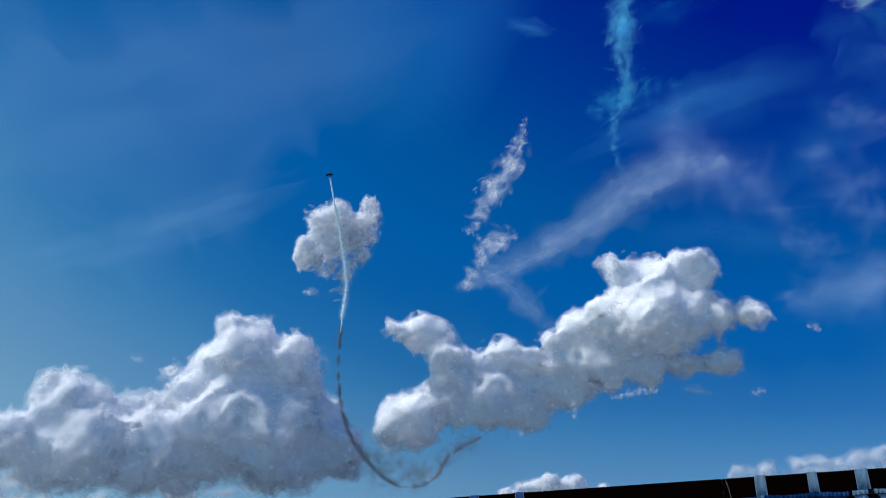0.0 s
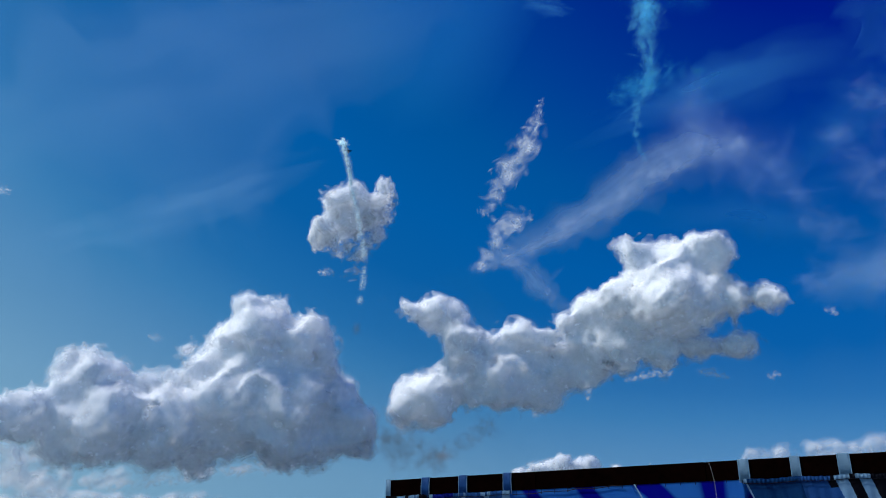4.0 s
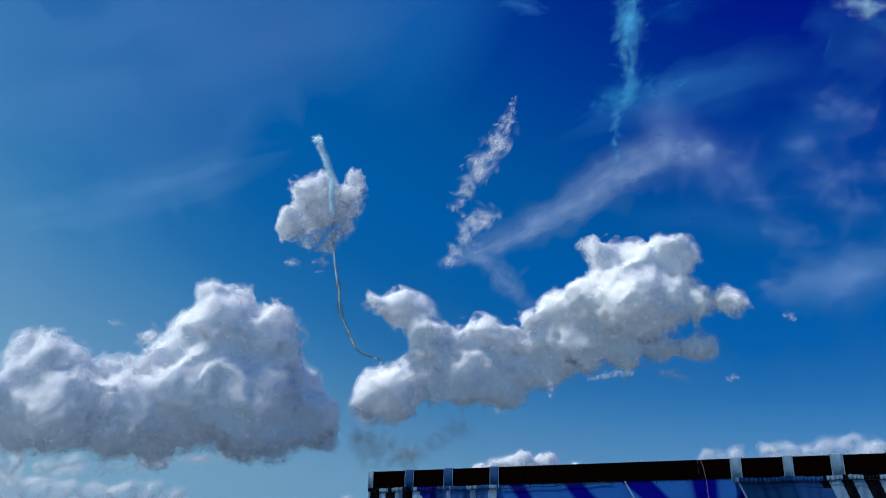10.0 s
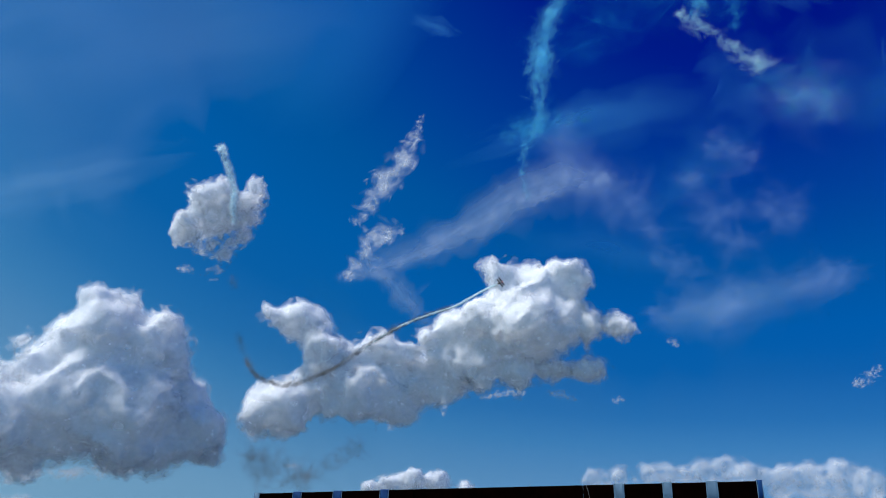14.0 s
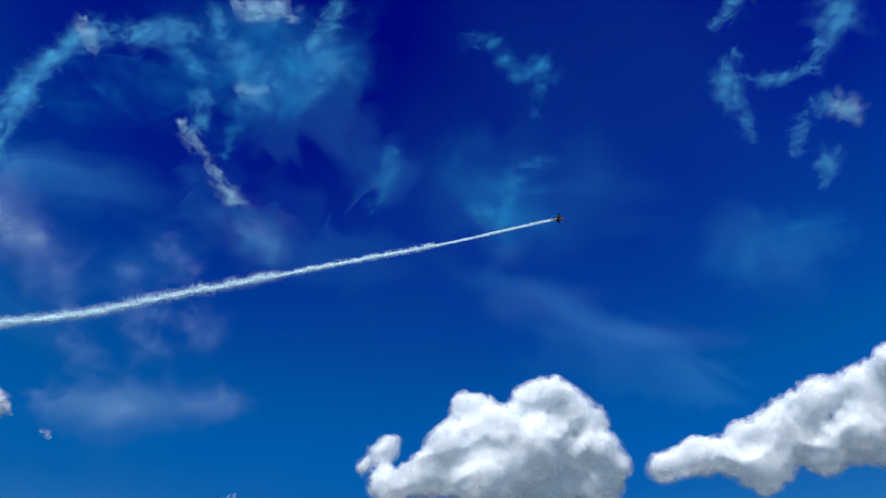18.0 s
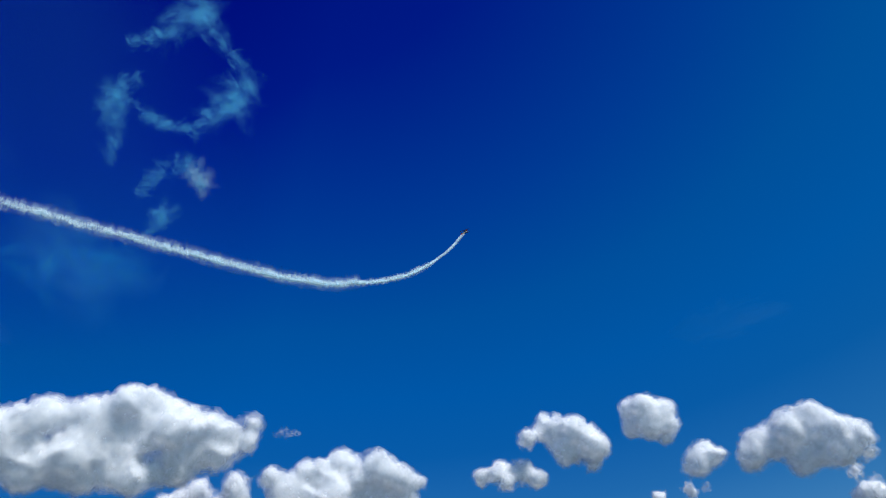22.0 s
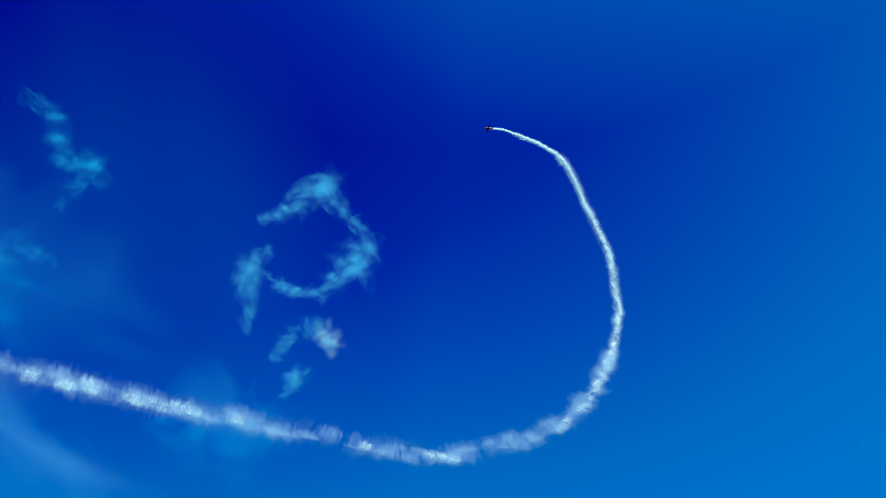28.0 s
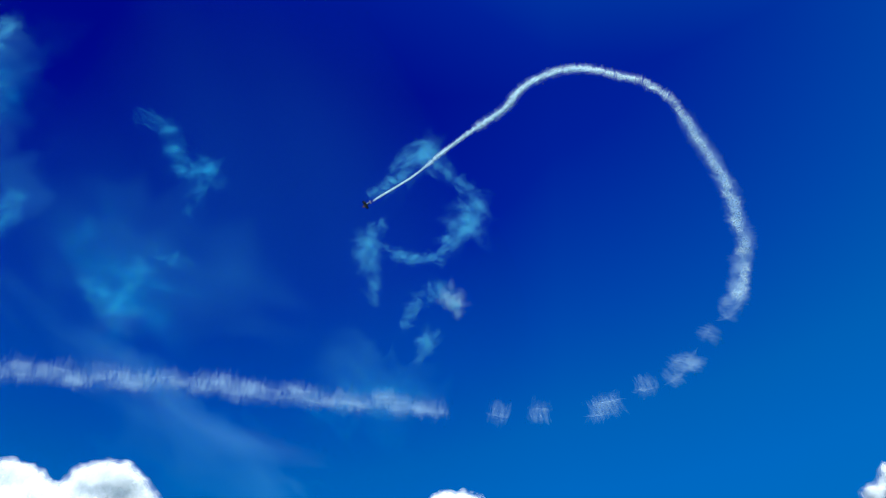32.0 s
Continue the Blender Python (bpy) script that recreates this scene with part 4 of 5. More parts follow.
NORTH_HIGH_MIST = [(-10, 46, 4), (-4, 42.5, 6.5), (2, 40, 6.5), (7, 37.5, 4)]
EAST_SMOKE = [(55, 37, 2), (59, 34.5, 3.2), (63.5, 31.5, 2)]
PATCH_A = [(18.82, 31.20, 1.28), (21.53, 28.12, 2.03), (24.29, 25.71, 1.76), (26.65, 23.11, 1.04)]
PATCH_B = [(37.35, 32.27, 1.04), (39.07, 30.84, 1.70), (40.81, 29.59, 0.98)]
PATCH_C = [(29.31, 27.26, 0.73), (31.22, 23.99, 1.33), (32.66, 21.43, 0.82)]
PATCH_D = [(30.88, 29.43, 0.75), (32.69, 28.42, 1.22), (34.43, 27.62, 0.70)]
PATCH_E = [(34.33, 25.13, 0.69), (35.88, 23.93, 1.16), (37.13, 23.08, 0.70)]
PATCH_F = [(25.64, 17.12, 0.72), (30.07, 17.61, 1.41), (34.57, 18.31, 1.49), (39.95, 19.23, 0.79)]
PATCH_G = [(26.20, 22.04, 0.61), (28.02, 21.04, 1.12), (29.23, 20.09, 0.64)]
FLIGHT = [          # seconds and place of the biplane
    (-9, 29.2, 749.6, 133.4),
    (-8.2, 2.3, 752.6, 117.7),
    (-7.4, -18.9, 755.7, 90.7),
    (-6.6, -50.7, 754.7, 86.9),
    (-6, -77.7, 750.2, 106.6),
    (-5, -98.4, 742.7, 139.0),
    (-4, -107.0, 731.4, 185.2),
    (-3, -103.3, 716.7, 237.2),
    (-2, -98.4, 704.2, 273.1),
    (-1.2, -103.9, 686.1, 313.4),
    (-0.5, -109.2, 670.8, 342.5),
    (0, -112.3, 660.2, 360.8),
    (0.5, -114.4, 663.2, 368.8),
    (1, -116.3, 666.1, 376.9),
    (1.5, -118.2, 670.1, 382.8),
    (2, -118.8, 674.0, 389.5),
    (2.5, -121.0, 679.6, 392.5),
    (3, -119.4, 685.2, 396.9),
    (3.5, -116.5, 679.3, 387.8),
    (5.5, -97.3, 664.6, 335.3),
    (6, -95.5, 662.7, 316.7),
    (6.5, -92.8, 665.0, 296.4),
    (7, -90.5, 666.9, 275.5),
    (7.5, -87.6, 669.5, 251.5),
    (8, -81.9, 672.2, 225.8),
    (8.5, -77.3, 673.5, 201.1),
    (9, -66.0, 673.9, 179.1),
    (9.5, -54.8, 664.2, 160.1),
    (10, -39.1, 652.2, 149.7),
    (10.5, -23.5, 638.4, 146.3),
    (11, -7.3, 622.8, 148.9),
    (11.5, 10.5, 600.9, 154.0),
    (12, 29.8, 577.2, 162.7),
    (12.5, 51.7, 552.1, 171.6),
    (13, 74.7, 527.0, 175.7),
    (13.5, 96.2, 498.0, 175.0),
    (15.5, 176.5, 358.9, 185.0),
    (16, 202.2, 322.2, 194.8),
    (16.5, 227.9, 280.4, 202.3),
    (17, 250.9, 233.8, 207.5),
    (17.5, 278.1, 187.9, 214.6),
    (18, 299.7, 138.3, 218.6),
    (18.5, 315.9, 86.2, 218.0),
    (19, 324.4, 37.7, 214.8),
    (19.5, 333.5, -7.0, 213.2),
    (20, 338.1, -48.7, 209.7),
    (20.5, 345.8, -86.0, 214.4),
    (21, 349.4, -115.5, 224.0),
    (21.5, 354.3, -139.5, 241.5),
    (22, 358.1, -157.8, 261.9),
    (22.5, 365.5, -172.8, 287.2),
    (23, 371.8, -183.7, 315.4),
    (23.5, 371.3, -187.7, 337.9),
    (24, 371.7, -186.6, 361.6),
    (24.5, 371.7, -185.5, 384.6),
    (25, 372.6, -179.5, 408.2),
    (25.5, 366.7, -170.1, 420.3),
    (26.5, 350.5, -147.5, 447.5),
    (27.5, 350.1, -109.4, 463.7),
    (28, 347.4, -93.7, 460.8),
    (28.5, 346.3, -78.3, 456.0),
    (29, 347.8, -63.4, 448.7),
    (29.5, 352.0, -47.3, 438.8),
    (30, 358.1, -30.4, 426.7),
    (30.5, 365.0, -10.2, 412.9),
    (31, 372.3, 10.9, 397.2),
    (31.5, 381.0, 36.0, 377.8),
    (32, 386.9, 67.0, 357.6),
]

def spline(n, cells, wave):
    """Rows of weights that carry cells random values, wave apart, smoothly to n places one apart."""
    x = np.arange(n) / wave + 1.0
    j = x.astype(int)
    u = x - j
    m = np.zeros((n, cells))
    for k, w in enumerate(((1 - u) ** 3 / 6, (3 * u ** 3 - 6 * u ** 2 + 4) / 6, (-3 * u ** 3 + 3 * u ** 2 + 3 * u + 1) / 6, u ** 3 / 6)):
        m[np.arange(n), j - 1 + k] = w
    return m


def swirl(shape, wave, rng, stretch=(1, 1, 1)):
    """Smooth noise of unit spread on a grid; wave is its length in cells."""
    waves = [wave * q for q in stretch]
    cells = [int(n / w) + 5 for n, w in zip(shape, waves)]
    f = rng.standard_normal(cells)
    for ax in range(3):
        f = np.moveaxis(np.tensordot(spline(shape[ax], cells[ax], waves[ax]), f, (1, ax)), 0, ax)
    return f / f.std()


CORNERS = [(i, j, k) for i in (0, 1) for j in (0, 1) for k in (0, 1)]


def skin(f, level):
    """The surface where the field f passes level: places in cells, and quads."""
    g = f - level
    s = g > 0
    n = [q - 1 for q in s.shape]
    count = sum(s[i:i + n[0], j:j + n[1], k:k + n[2]].astype(np.int8) for i, j, k in CORNERS)
    cells = np.argwhere((count > 0) & (count < 8))
    index = np.full(n, -1, np.int32)
    index[tuple(cells.T)] = np.arange(len(cells))
    total, hits = np.zeros((len(cells), 3)), np.zeros(len(cells))
    vals = {c: g[tuple((cells + c).T)] for c in CORNERS}
    for c in CORNERS:
        for ax in range(3):
            if c[ax]:
                continue
            d = tuple(q + (k == ax) for k, q in enumerate(c))
            a, b = vals[c], vals[d]
            cut = (a > 0) != (b > 0)
            u = np.where(cut, a / np.where(cut, a - b, 1), 0)
            p = np.tile(np.array(c, float), (len(cells), 1))
            p[:, ax] = u
            total += p * cut[:, None]
            hits += cut
    verts = cells + total / hits[:, None]
    quads = []
    for ax in range(3):
        lo = [slice(1, -1)] * 3
        hi = [slice(1, -1)] * 3
        lo[ax], hi[ax] = slice(0, -1), slice(1, None)
        a, b = s[tuple(lo)], s[tuple(hi)]
        for up in (True, False):
            e = np.argwhere(a & ~b if up else ~a & b)
            base = e + 1
            base[:, ax] -= 1
            p, q = np.eye(3, dtype=int)[(ax + 1) % 3], np.eye(3, dtype=int)[(ax + 2) % 3]
            ring = [base, base - p, base - p - q, base - q]
            quads.append(np.stack([index[tuple(r.T)] for r in (ring if up else ring[::-1])], 1))
    return verts, np.concatenate(quads)


def cumulus(name, lumps, dist, label, seed=1, swell=1.0, shells=None, rough=1.0, fine=0.12, group="cumulus clouds", deep=0.9, crisp=0.32, merge=5.0, category="cloud"):
    """A cloud from lumps of azimuth, elevation and half-width in degrees, dist metres off: their union, billowed by noise,
    as a core inside thinner and thinner skins of droplets."""
    rng = np.random.default_rng(seed)
    unit = dist * radians(1)
    mid_az, mid_el = (sum(l[k] for l in lumps) / len(lumps) for k in (0, 1))
    centre = way(mid_az, mid_el) * dist
    ahead = way(mid_az, mid_el)
    right = ahead.cross(Vector((0, 0, 1))).normalized()
    turn = np.array([right[:], ahead[:], right.cross(ahead)[:]])
    heap = []
    for az, el, r in lumps:
        heap.append((turn @ np.array((way(az, el) * dist - centre)[:]) / unit + np.array((0, rng.uniform(-0.6, 0.6) * r, 0)), r * swell))
    for i in range(len(lumps)):                      # fill between near neighbours
        for j in range(i):
            (p, q), (p2, q2) = heap[i], heap[j]
            if 0.3 * (q + q2) < np.linalg.norm(p - p2) < 1.35 * (q + q2):
                u = rng.uniform(0.4, 0.6)
                heap.append((p * (1 - u) + p2 * u, 0.75 * min(q, q2)))
    spread = 0.9 if rough < 2 else 1.3
    lo = np.min([p - q for p, q in heap], 0) - spread
    hi = np.max([p + q for p, q in heap], 0) + spread
    shape = tuple(int(q) + 2 for q in (hi - lo) / fine)
    grid = [lo[k] + np.arange(shape[k]) * fine for k in range(3)]
    lively = min(1.0, max(0.3, float(np.mean([q for _, q in heap])) / 1.5))
    blend = merge / lively
    f = np.full(shape, 1e-6)
    for p, q in heap:
        cut = [slice(max(0, int((p[k] - q - spread - lo[k]) / fine)), int((p[k] + q + spread - lo[k]) / fine) + 2) for k in range(3)]
        x, y, z = (grid[k][cut[k]] - p[k] for k in range(3))
        d = 0.93 * q - np.sqrt(x[:, None, None] ** 2 + (y[None, :, None] / deep) ** 2 + z[None, None, :] ** 2)
        f[tuple(cut)] += np.exp(np.clip(blend * d, -40, 12))
    f = np.log(f) / blend
    amp = lively * rough
    cell = 1 / fine
    f += amp * 0.32 * swirl(shape, 2.6 * lively * cell, rng) + amp * 0.34 * (0.8 - np.abs(swirl(shape, 1.5 * lively * cell, rng)))
    frill = np.zeros(shape)
    for wave, size in ((0.8, 0.16), (0.45, 0.12)):
        frill += amp * size * (0.8 - np.abs(swirl(shape, max(2.2, wave * lively * cell), rng)))
    frill += amp * 0.045 * swirl(shape, 2.2, rng)
    for ax in range(3):                              # nothing reaches the grid's rim
        rim = [slice(None)] * 3
        for end in (0, 1, -2, -1):
            rim[ax] = end
            f[tuple(rim)] = -9
    slope = np.stack(np.gradient(f + crisp * frill), -1)
    top_ob = thing(name, label, category, group)
    top_ob.location = centre
    for part_name, level, ragged, mat in shells or SOLID:
        v, q = skin(f + ragged * frill, level * (0.45 + 0.55 * lively))
        if not len(q):
            continue
        n = -slope[tuple(np.clip(np.rint(v).astype(int), 0, np.array(shape) - 1).T)]
        n = n / np.maximum(1e-6, np.linalg.norm(n, axis=1))[:, None]
        me = bpy.data.meshes.new(part_name)
        me.from_pydata((((v * fine + lo) * unit) @ turn).tolist(), [], q.tolist())
        me.polygons.foreach_set("use_smooth", [True] * len(me.polygons))
        me.normals_split_custom_set_from_vertices((n @ turn).tolist())      # soft shading with the heap, not frill by frill
        me.materials.append(mat)
        ob = new(part_name, me)
        ob.parent = top_ob
        tagged(ob, kind="stuff")
    return top_ob


SOLID = [("core", 0.3, 0.6, CLOUD)] + [("fringe", *r) for r in zip((0.2, 0.1, 0.0, -0.1, -0.2), (0.85, 1.1, 1.35, 1.7, 2.1), FRINGE)]
TORN_PUFF = [("core", 0.7, 1.0, PUFF_CORE)] + [("fringe", *r) for r in zip((0.38, 0.22, 0.08, -0.04, -0.16), (1.2, 1.4, 1.7, 2.0, 2.3), PUFF_FRINGE)]
HAZY = [("fringe", *r) for r in zip((0.25, 0.12, 0.0, -0.12), (1.0, 1.4, 1.8, 2.2), HAZY_FRINGE)]

cumulus("cumulus_cloud", HEAP_WEST, 2600, "large heaped cumulus cloud, bright crown and grey base", seed=1)
cumulus("cumulus_cloud", HEAP_WEST_SKIRT, 2900, "ragged low cloud under a large cumulus", seed=2, shells=HAZY, swell=1.35, rough=0.8)
cumulus("low_cloud", LOW_BANK, 3600, "hazy low cloud bank near the horizon", seed=3, shells=HAZY, swell=1.3, rough=0.7)
cumulus("cumulus_cloud", ARM_BODY + ARM_HEAD, 2500, "broad cumulus cloud with a stretched arm", seed=4)
cumulus("cumulus_cloud", SMALL_PUFF, 2300, "small bright torn cumulus cloud", seed=5, shells=TORN_PUFF, fine=0.08, rough=1.25)
cumulus("low_cloud", EAST_LOW_A, 3800, "pale distant cloud over the timber beam", swell=1.2, rough=0.9, seed=6)
cumulus("low_cloud", EAST_LOW_B, 3800, "pale distant cloud bank near the horizon", swell=1.45, rough=0.5, shells=HAZY, seed=7)
cumulus("cumulus_cloud", TOWER, 2600, "towering white cumulus cloud with soft grey flank", seed=8, swell=0.96, rough=0.55, crisp=0.15, merge=2.6)
cumulus("cumulus_cloud", LONG_HEAP, 2700, "long sloping cumulus cloud with shaded base", swell=1.02, seed=9, rough=0.55, crisp=0.15, merge=2.6)
cumulus("cumulus_cloud", ROUND_HEAP, 2900, "rounded low cumulus cloud, white on top", seed=10, swell=0.96, rough=0.55, crisp=0.15, merge=2.6)
for s, (rows, label) in enumerate(((PAIR_HIGH, "small round white cumulus cloud"), (PAIR_LOW, "small white cumulus cloud beside a rounder one"), (SCRAP_LOW, "small flat white cloud"),
                                   (FAR_HEAP, "white distant cumulus cloud in several heaps"), (FAR_PUFF, "small rounded distant cloud"))):
    cumulus("cumulus_cloud", rows, 2850, label, swell=1.08, fine=0.09, seed=s + 11, rough=0.6, crisp=0.15, merge=2.6)
for s, rows in enumerate((FAR_SCRAPS[:2], FAR_SCRAPS[2:4], FAR_SCRAPS[4:5], FAR_SCRAPS[5:])):
    cumulus("cloud_scrap", rows, 3000, "small white cloud scrap", swell=1.3, fine=0.06, seed=s + 21, group="cloud scraps")


def smooth_row(rows, n):
    """n + 1 values along rows of numbers, through each of them."""
    out, k = [], len(rows) - 1
    for i in range(n + 1):
        x = i / n * k
        j = min(int(x), k - 1)
        u = x - j
        p = [np.array(rows[max(0, min(k, j + o))]) for o in (-1, 0, 1, 2)]
        out.append(0.5 * (2 * p[1] + (p[2] - p[0]) * u + (2 * p[0] - 5 * p[1] + 4 * p[2] - p[3]) * u * u + (3 * p[1] - p[0] - 3 * p[2] + p[3]) * u ** 3))
    return out


def disc(sides=8):
    """A shallow round flake: places, how far each lies from the middle, and faces."""
    vs, us, fs = [(0.0, 0.0, 0.25)], [0.0], []
    for k in (1, 2):
        for i in range(sides):
            a = math.tau * (i + 0.5 * k) / sides
            vs.append((0.5 * k * math.cos(a), 0.5 * k * math.sin(a), (0.16, 0.0)[k - 1]))
            us.append(0.5 * k)
    for i in range(sides):
        j = (i + 1) % sides
        fs += [(0, 1 + i, 1 + j), (1 + i, 1 + sides + i, 1 + j), (1 + j, 1 + sides + i, 1 + sides + j)]
    return np.array(vs), np.array(us), np.array(fs)


FLAKE_V, FLAKE_U, FLAKE_F = disc()


def shreds(name, rows, dist, mat, label, category, seed=1, dense=16, wide=0.5, clump=0.5, sizes=(0.22, 0.3, 0.42, 0.6, 0.9, 1.2)):
    """Torn smoke or cloud: many soft flakes strewn in clumps along rows of azimuth, elevation and half-width."""
    rnd = random.Random(seed)
    n = len(rows) * 10
    line = smooth_row(rows, n)
    pts = [way(float(a), float(e)) * dist for a, e, _ in line]
    size = [dist * radians(float(r[2])) for r in line]
    mid = pts[n // 2]
    want = int(dense * sum((pts[i + 1] - pts[i]).length / size[i] for i in range(n)))
    vs, us, fs, made = [], [], [], 0
    for _ in range(want * 6):
        if made >= want:
            break
        i = rnd.randrange(n)
        view = pts[i].normalized()
        along = (pts[i + 1] - pts[i]).normalized()
        across = view.cross(along).normalized()
        w = size[i]
        p = pts[i].lerp(pts[i + 1], rnd.random()) + across * rnd.gauss(0, wide) * w + view * rnd.gauss(0, 0.4) * w
        k = p / (w * 1.6)
        if noise.noise(k + Vector((seed, 0, 0))) + 0.6 * noise.noise(k * 2.3) < clump * rnd.uniform(-0.6, 1.0):
            continue
        r = w * rnd.choice(sizes) * rnd.uniform(0.8, 1.2)
        spin = 2.2 * noise.noise(k * 0.8 + Vector((0, 0, seed))) + rnd.gauss(0, 0.35)
        face = (-view + 0.5 * Vector((rnd.gauss(0, 1), rnd.gauss(0, 1), rnd.gauss(0, 1)))).normalized()
        a = (along * math.cos(spin) + across * math.sin(spin)).cross(face).normalized()
        b = face.cross(a)
        m = np.array([(b * r * rnd.uniform(1.3, 2.2))[:], (a * r * rnd.uniform(0.6, 0.9))[:], (face * r)[:]])
        vs.append(FLAKE_V @ m + np.array((p - mid)[:]))
        us.append(FLAKE_U)
        fs.append(FLAKE_F + made * len(FLAKE_V))
        made += 1
    me = bpy.data.meshes.new(name)
    fs = np.concatenate(fs)
    me.from_pydata(np.concatenate(vs).tolist(), [], fs.tolist())
    u = np.concatenate(us)[fs.ravel()]
    me.uv_layers.new(name="rim").data.foreach_set("uv", np.stack([u, u * 0], 1).ravel())
    me.polygons.foreach_set("use_smooth", [True] * len(me.polygons))
    me.materials.append(mat)
    ob = new(name, me)
    ob.location = mid
    return tagged(ob, label, category)


def veil(name, rows, dist, mat, label, category, wide=1.55, seed=1, ragged=1.0):
    """A thin wavy band of cloud or smoke that follows rows of azimuth, elevation and half-width."""
    n, m = len(rows) * 7, 14
    line = smooth_row(rows, n)
    mid = way(float(line[n // 2][0]), float(line[n // 2][1])) * dist
    bm = bmesh.new()
    uvl = bm.loops.layers.uv.new("sheet")
    unit = dist * radians(1)
    pts = [way(float(a), float(e)) for a, e, _ in line]
    grid = []
    for i, (a, e, w) in enumerate(line):
        rims = [1 + ragged * (0.55 * noise.noise(Vector((i * 0.23, seed * 3.1, q))) + 0.3 * noise.noise(Vector((i * 0.7, seed * 3.1, q)))) for q in (0, 5)]
        along = (pts[min(i + 1, n)] - pts[max(i - 1, 0)]).normalized()
        across = pts[i].cross(along).normalized()
        row = []
        for j in range(m + 1):
            v = (j / m) * 2 - 1
            p = (pts[i] + across * radians(float(w)) * wide * 1.2 * v * (rims[0] if v < 0 else rims[1])) * dist
            p += pts[i] * unit * float(w) * 0.15 * noise.noise(Vector((i * 0.09, v * 0.5, seed * 7.3)))
            row.append(bm.verts.new(p - mid))
        grid.append(row)
    for i in range(n):
        for j in range(m):
            f = bm.faces.new((grid[i][j], grid[i + 1][j], grid[i + 1][j + 1], grid[i][j + 1]))
            for lp, (a, b) in zip(f.loops, ((i, j), (i + 1, j), (i + 1, j + 1), (i, j + 1))):
                lp[uvl].uv = (a / n, b / m)
    ob = part(name, bm, mat, smooth=True)
    ob.location = mid
    return tagged(ob, label, category)


veil("cirrus_veil", CIRRUS_WEDGE, 4000, CIRRUS, "pale lilac cirrus streak widening upward", "cirrus", wide=1.7, seed=1)
veil("cirrus_veil", CIRRUS_RIB, 3990, CIRRUS, "bright narrow rib of a cirrus streak", "cirrus", wide=1.7, seed=15)
veil("cirrus_veil", CIRRUS_TAIL, 4000, CIRRUS, "thin cirrus tail hanging below a streak", "cirrus", seed=2)
for s, rows in enumerate((EAST_VEIL, EAST_HAZE, HAZE_STREAK, HAZE_LOWER, SOUTH_LOW, HAZE_FAN, EAST_TWIRL, EAST_TOP, EAST_MID, HAZE_DEEP, NORTH_RIDGE, NORTH_RIDGE_EAST, SOUTH_FLECK, NORTH_WIDE, NORTH_MIST, NORTH_BAND, TOP_MIST)):
    veil("cirrus_veil", rows, 4100 + 20 * s, HAZE, "faint thin cirrus veil in the blue sky", "cirrus", wide=2.0, seed=s + 40)
veil("cirrus_veil", WEST_MIST, 4500, MIST, "broad pale mist towards the sun", "cirrus", wide=1.6, seed=71)
veil("cirrus_veil", NORTH_HIGH_MIST, 4540, HAZE_WIDE, "broad faint haze high in the blue sky", "cirrus", wide=1.5, seed=74, ragged=0.15)
veil("haze_layer", HORIZON_HAZE, 2150, LOW_HAZE, "pale blue haze low over the horizon", "haze", wide=1.5, seed=73)
veil("cirrus_veil", NORTHEAST_MIST, 4520, HAZE_WIDE, "broad faint haze high in the blue sky", "cirrus", wide=1.5, seed=72, ragged=0.15)
for s, rows in enumerate((WEST_VEIL, EAST_LOW_VEIL, EAST_CURL, MID_VEIL, MID_BAND)):
    veil("cirrus_veil", rows, 4300 + 20 * s, PALE, "pale thin cirrus veil low in the sky", "cirrus", wide=1.9, seed=s + 90)
for s, rows in enumerate((SOUTH_VEIL, SOUTH_RIB, SOUTH_SPOT, NORTH_PATCH)):
    veil("cirrus_veil", rows, 4000 + 20 * s, LILAC, "thin lavender cirrus band", "cirrus", wide=1.8, seed=s + 60)
shreds("cirrus_streak", CIRRUS_RIB, 3980, STREAKY, "bright threads of a cirrus streak", "cirrus", seed=16, dense=26, wide=0.6, clump=0.3)
shreds("cirrus_streak", CIRRUS_TAIL, 3980, STREAKY, "thin threads of a cirrus tail", "cirrus", seed=17, dense=18, wide=0.5)
for s, rows in enumerate((PATCH_A, PATCH_B, PATCH_C, PATCH_D, PATCH_E, PATCH_F, PATCH_G)):
    shreds("cirrus_patch", rows, 3900, LILAC_PATCH, "soft torn patch of lavender cirrus", "cirrus", seed=s + 110, dense=30, wide=0.55, clump=0.4)
veil("cirrus_veil", HIGH_WISP, 4000, HAZE, "short thin wisp high up", "cirrus", seed=14)

shreds("feather_cloud", FEATHER, 2600, CLOUD_TORN, "torn feather-shaped white cloud", "cloud", seed=12, dense=30, wide=0.45, clump=0.55, sizes=(0.2, 0.3, 0.42, 0.6))
shreds("feather_cloud", FEATHER_FOOT, 2600, CLOUD_TORN, "torn white cloud wisp", "cloud", seed=13, dense=30, wide=0.5, clump=0.55, sizes=(0.2, 0.3, 0.42, 0.6))
for s, rows in enumerate((BIT_A, BIT_B, BIT_C, BIT_D, BIT_E, BIT_F, BIT_G, BIT_H, BIT_I, SKIRT_STREAK, SKIRT_LOW, WEST_FLECK, EDGE_A, EDGE_B)):
    shreds("cloud_scrap", rows, 2400, CLOUD_TORN, "tiny torn cloud scrap below a larger cloud", "cloud", seed=s + 80, dense=24, sizes=(0.22, 0.35, 0.5))

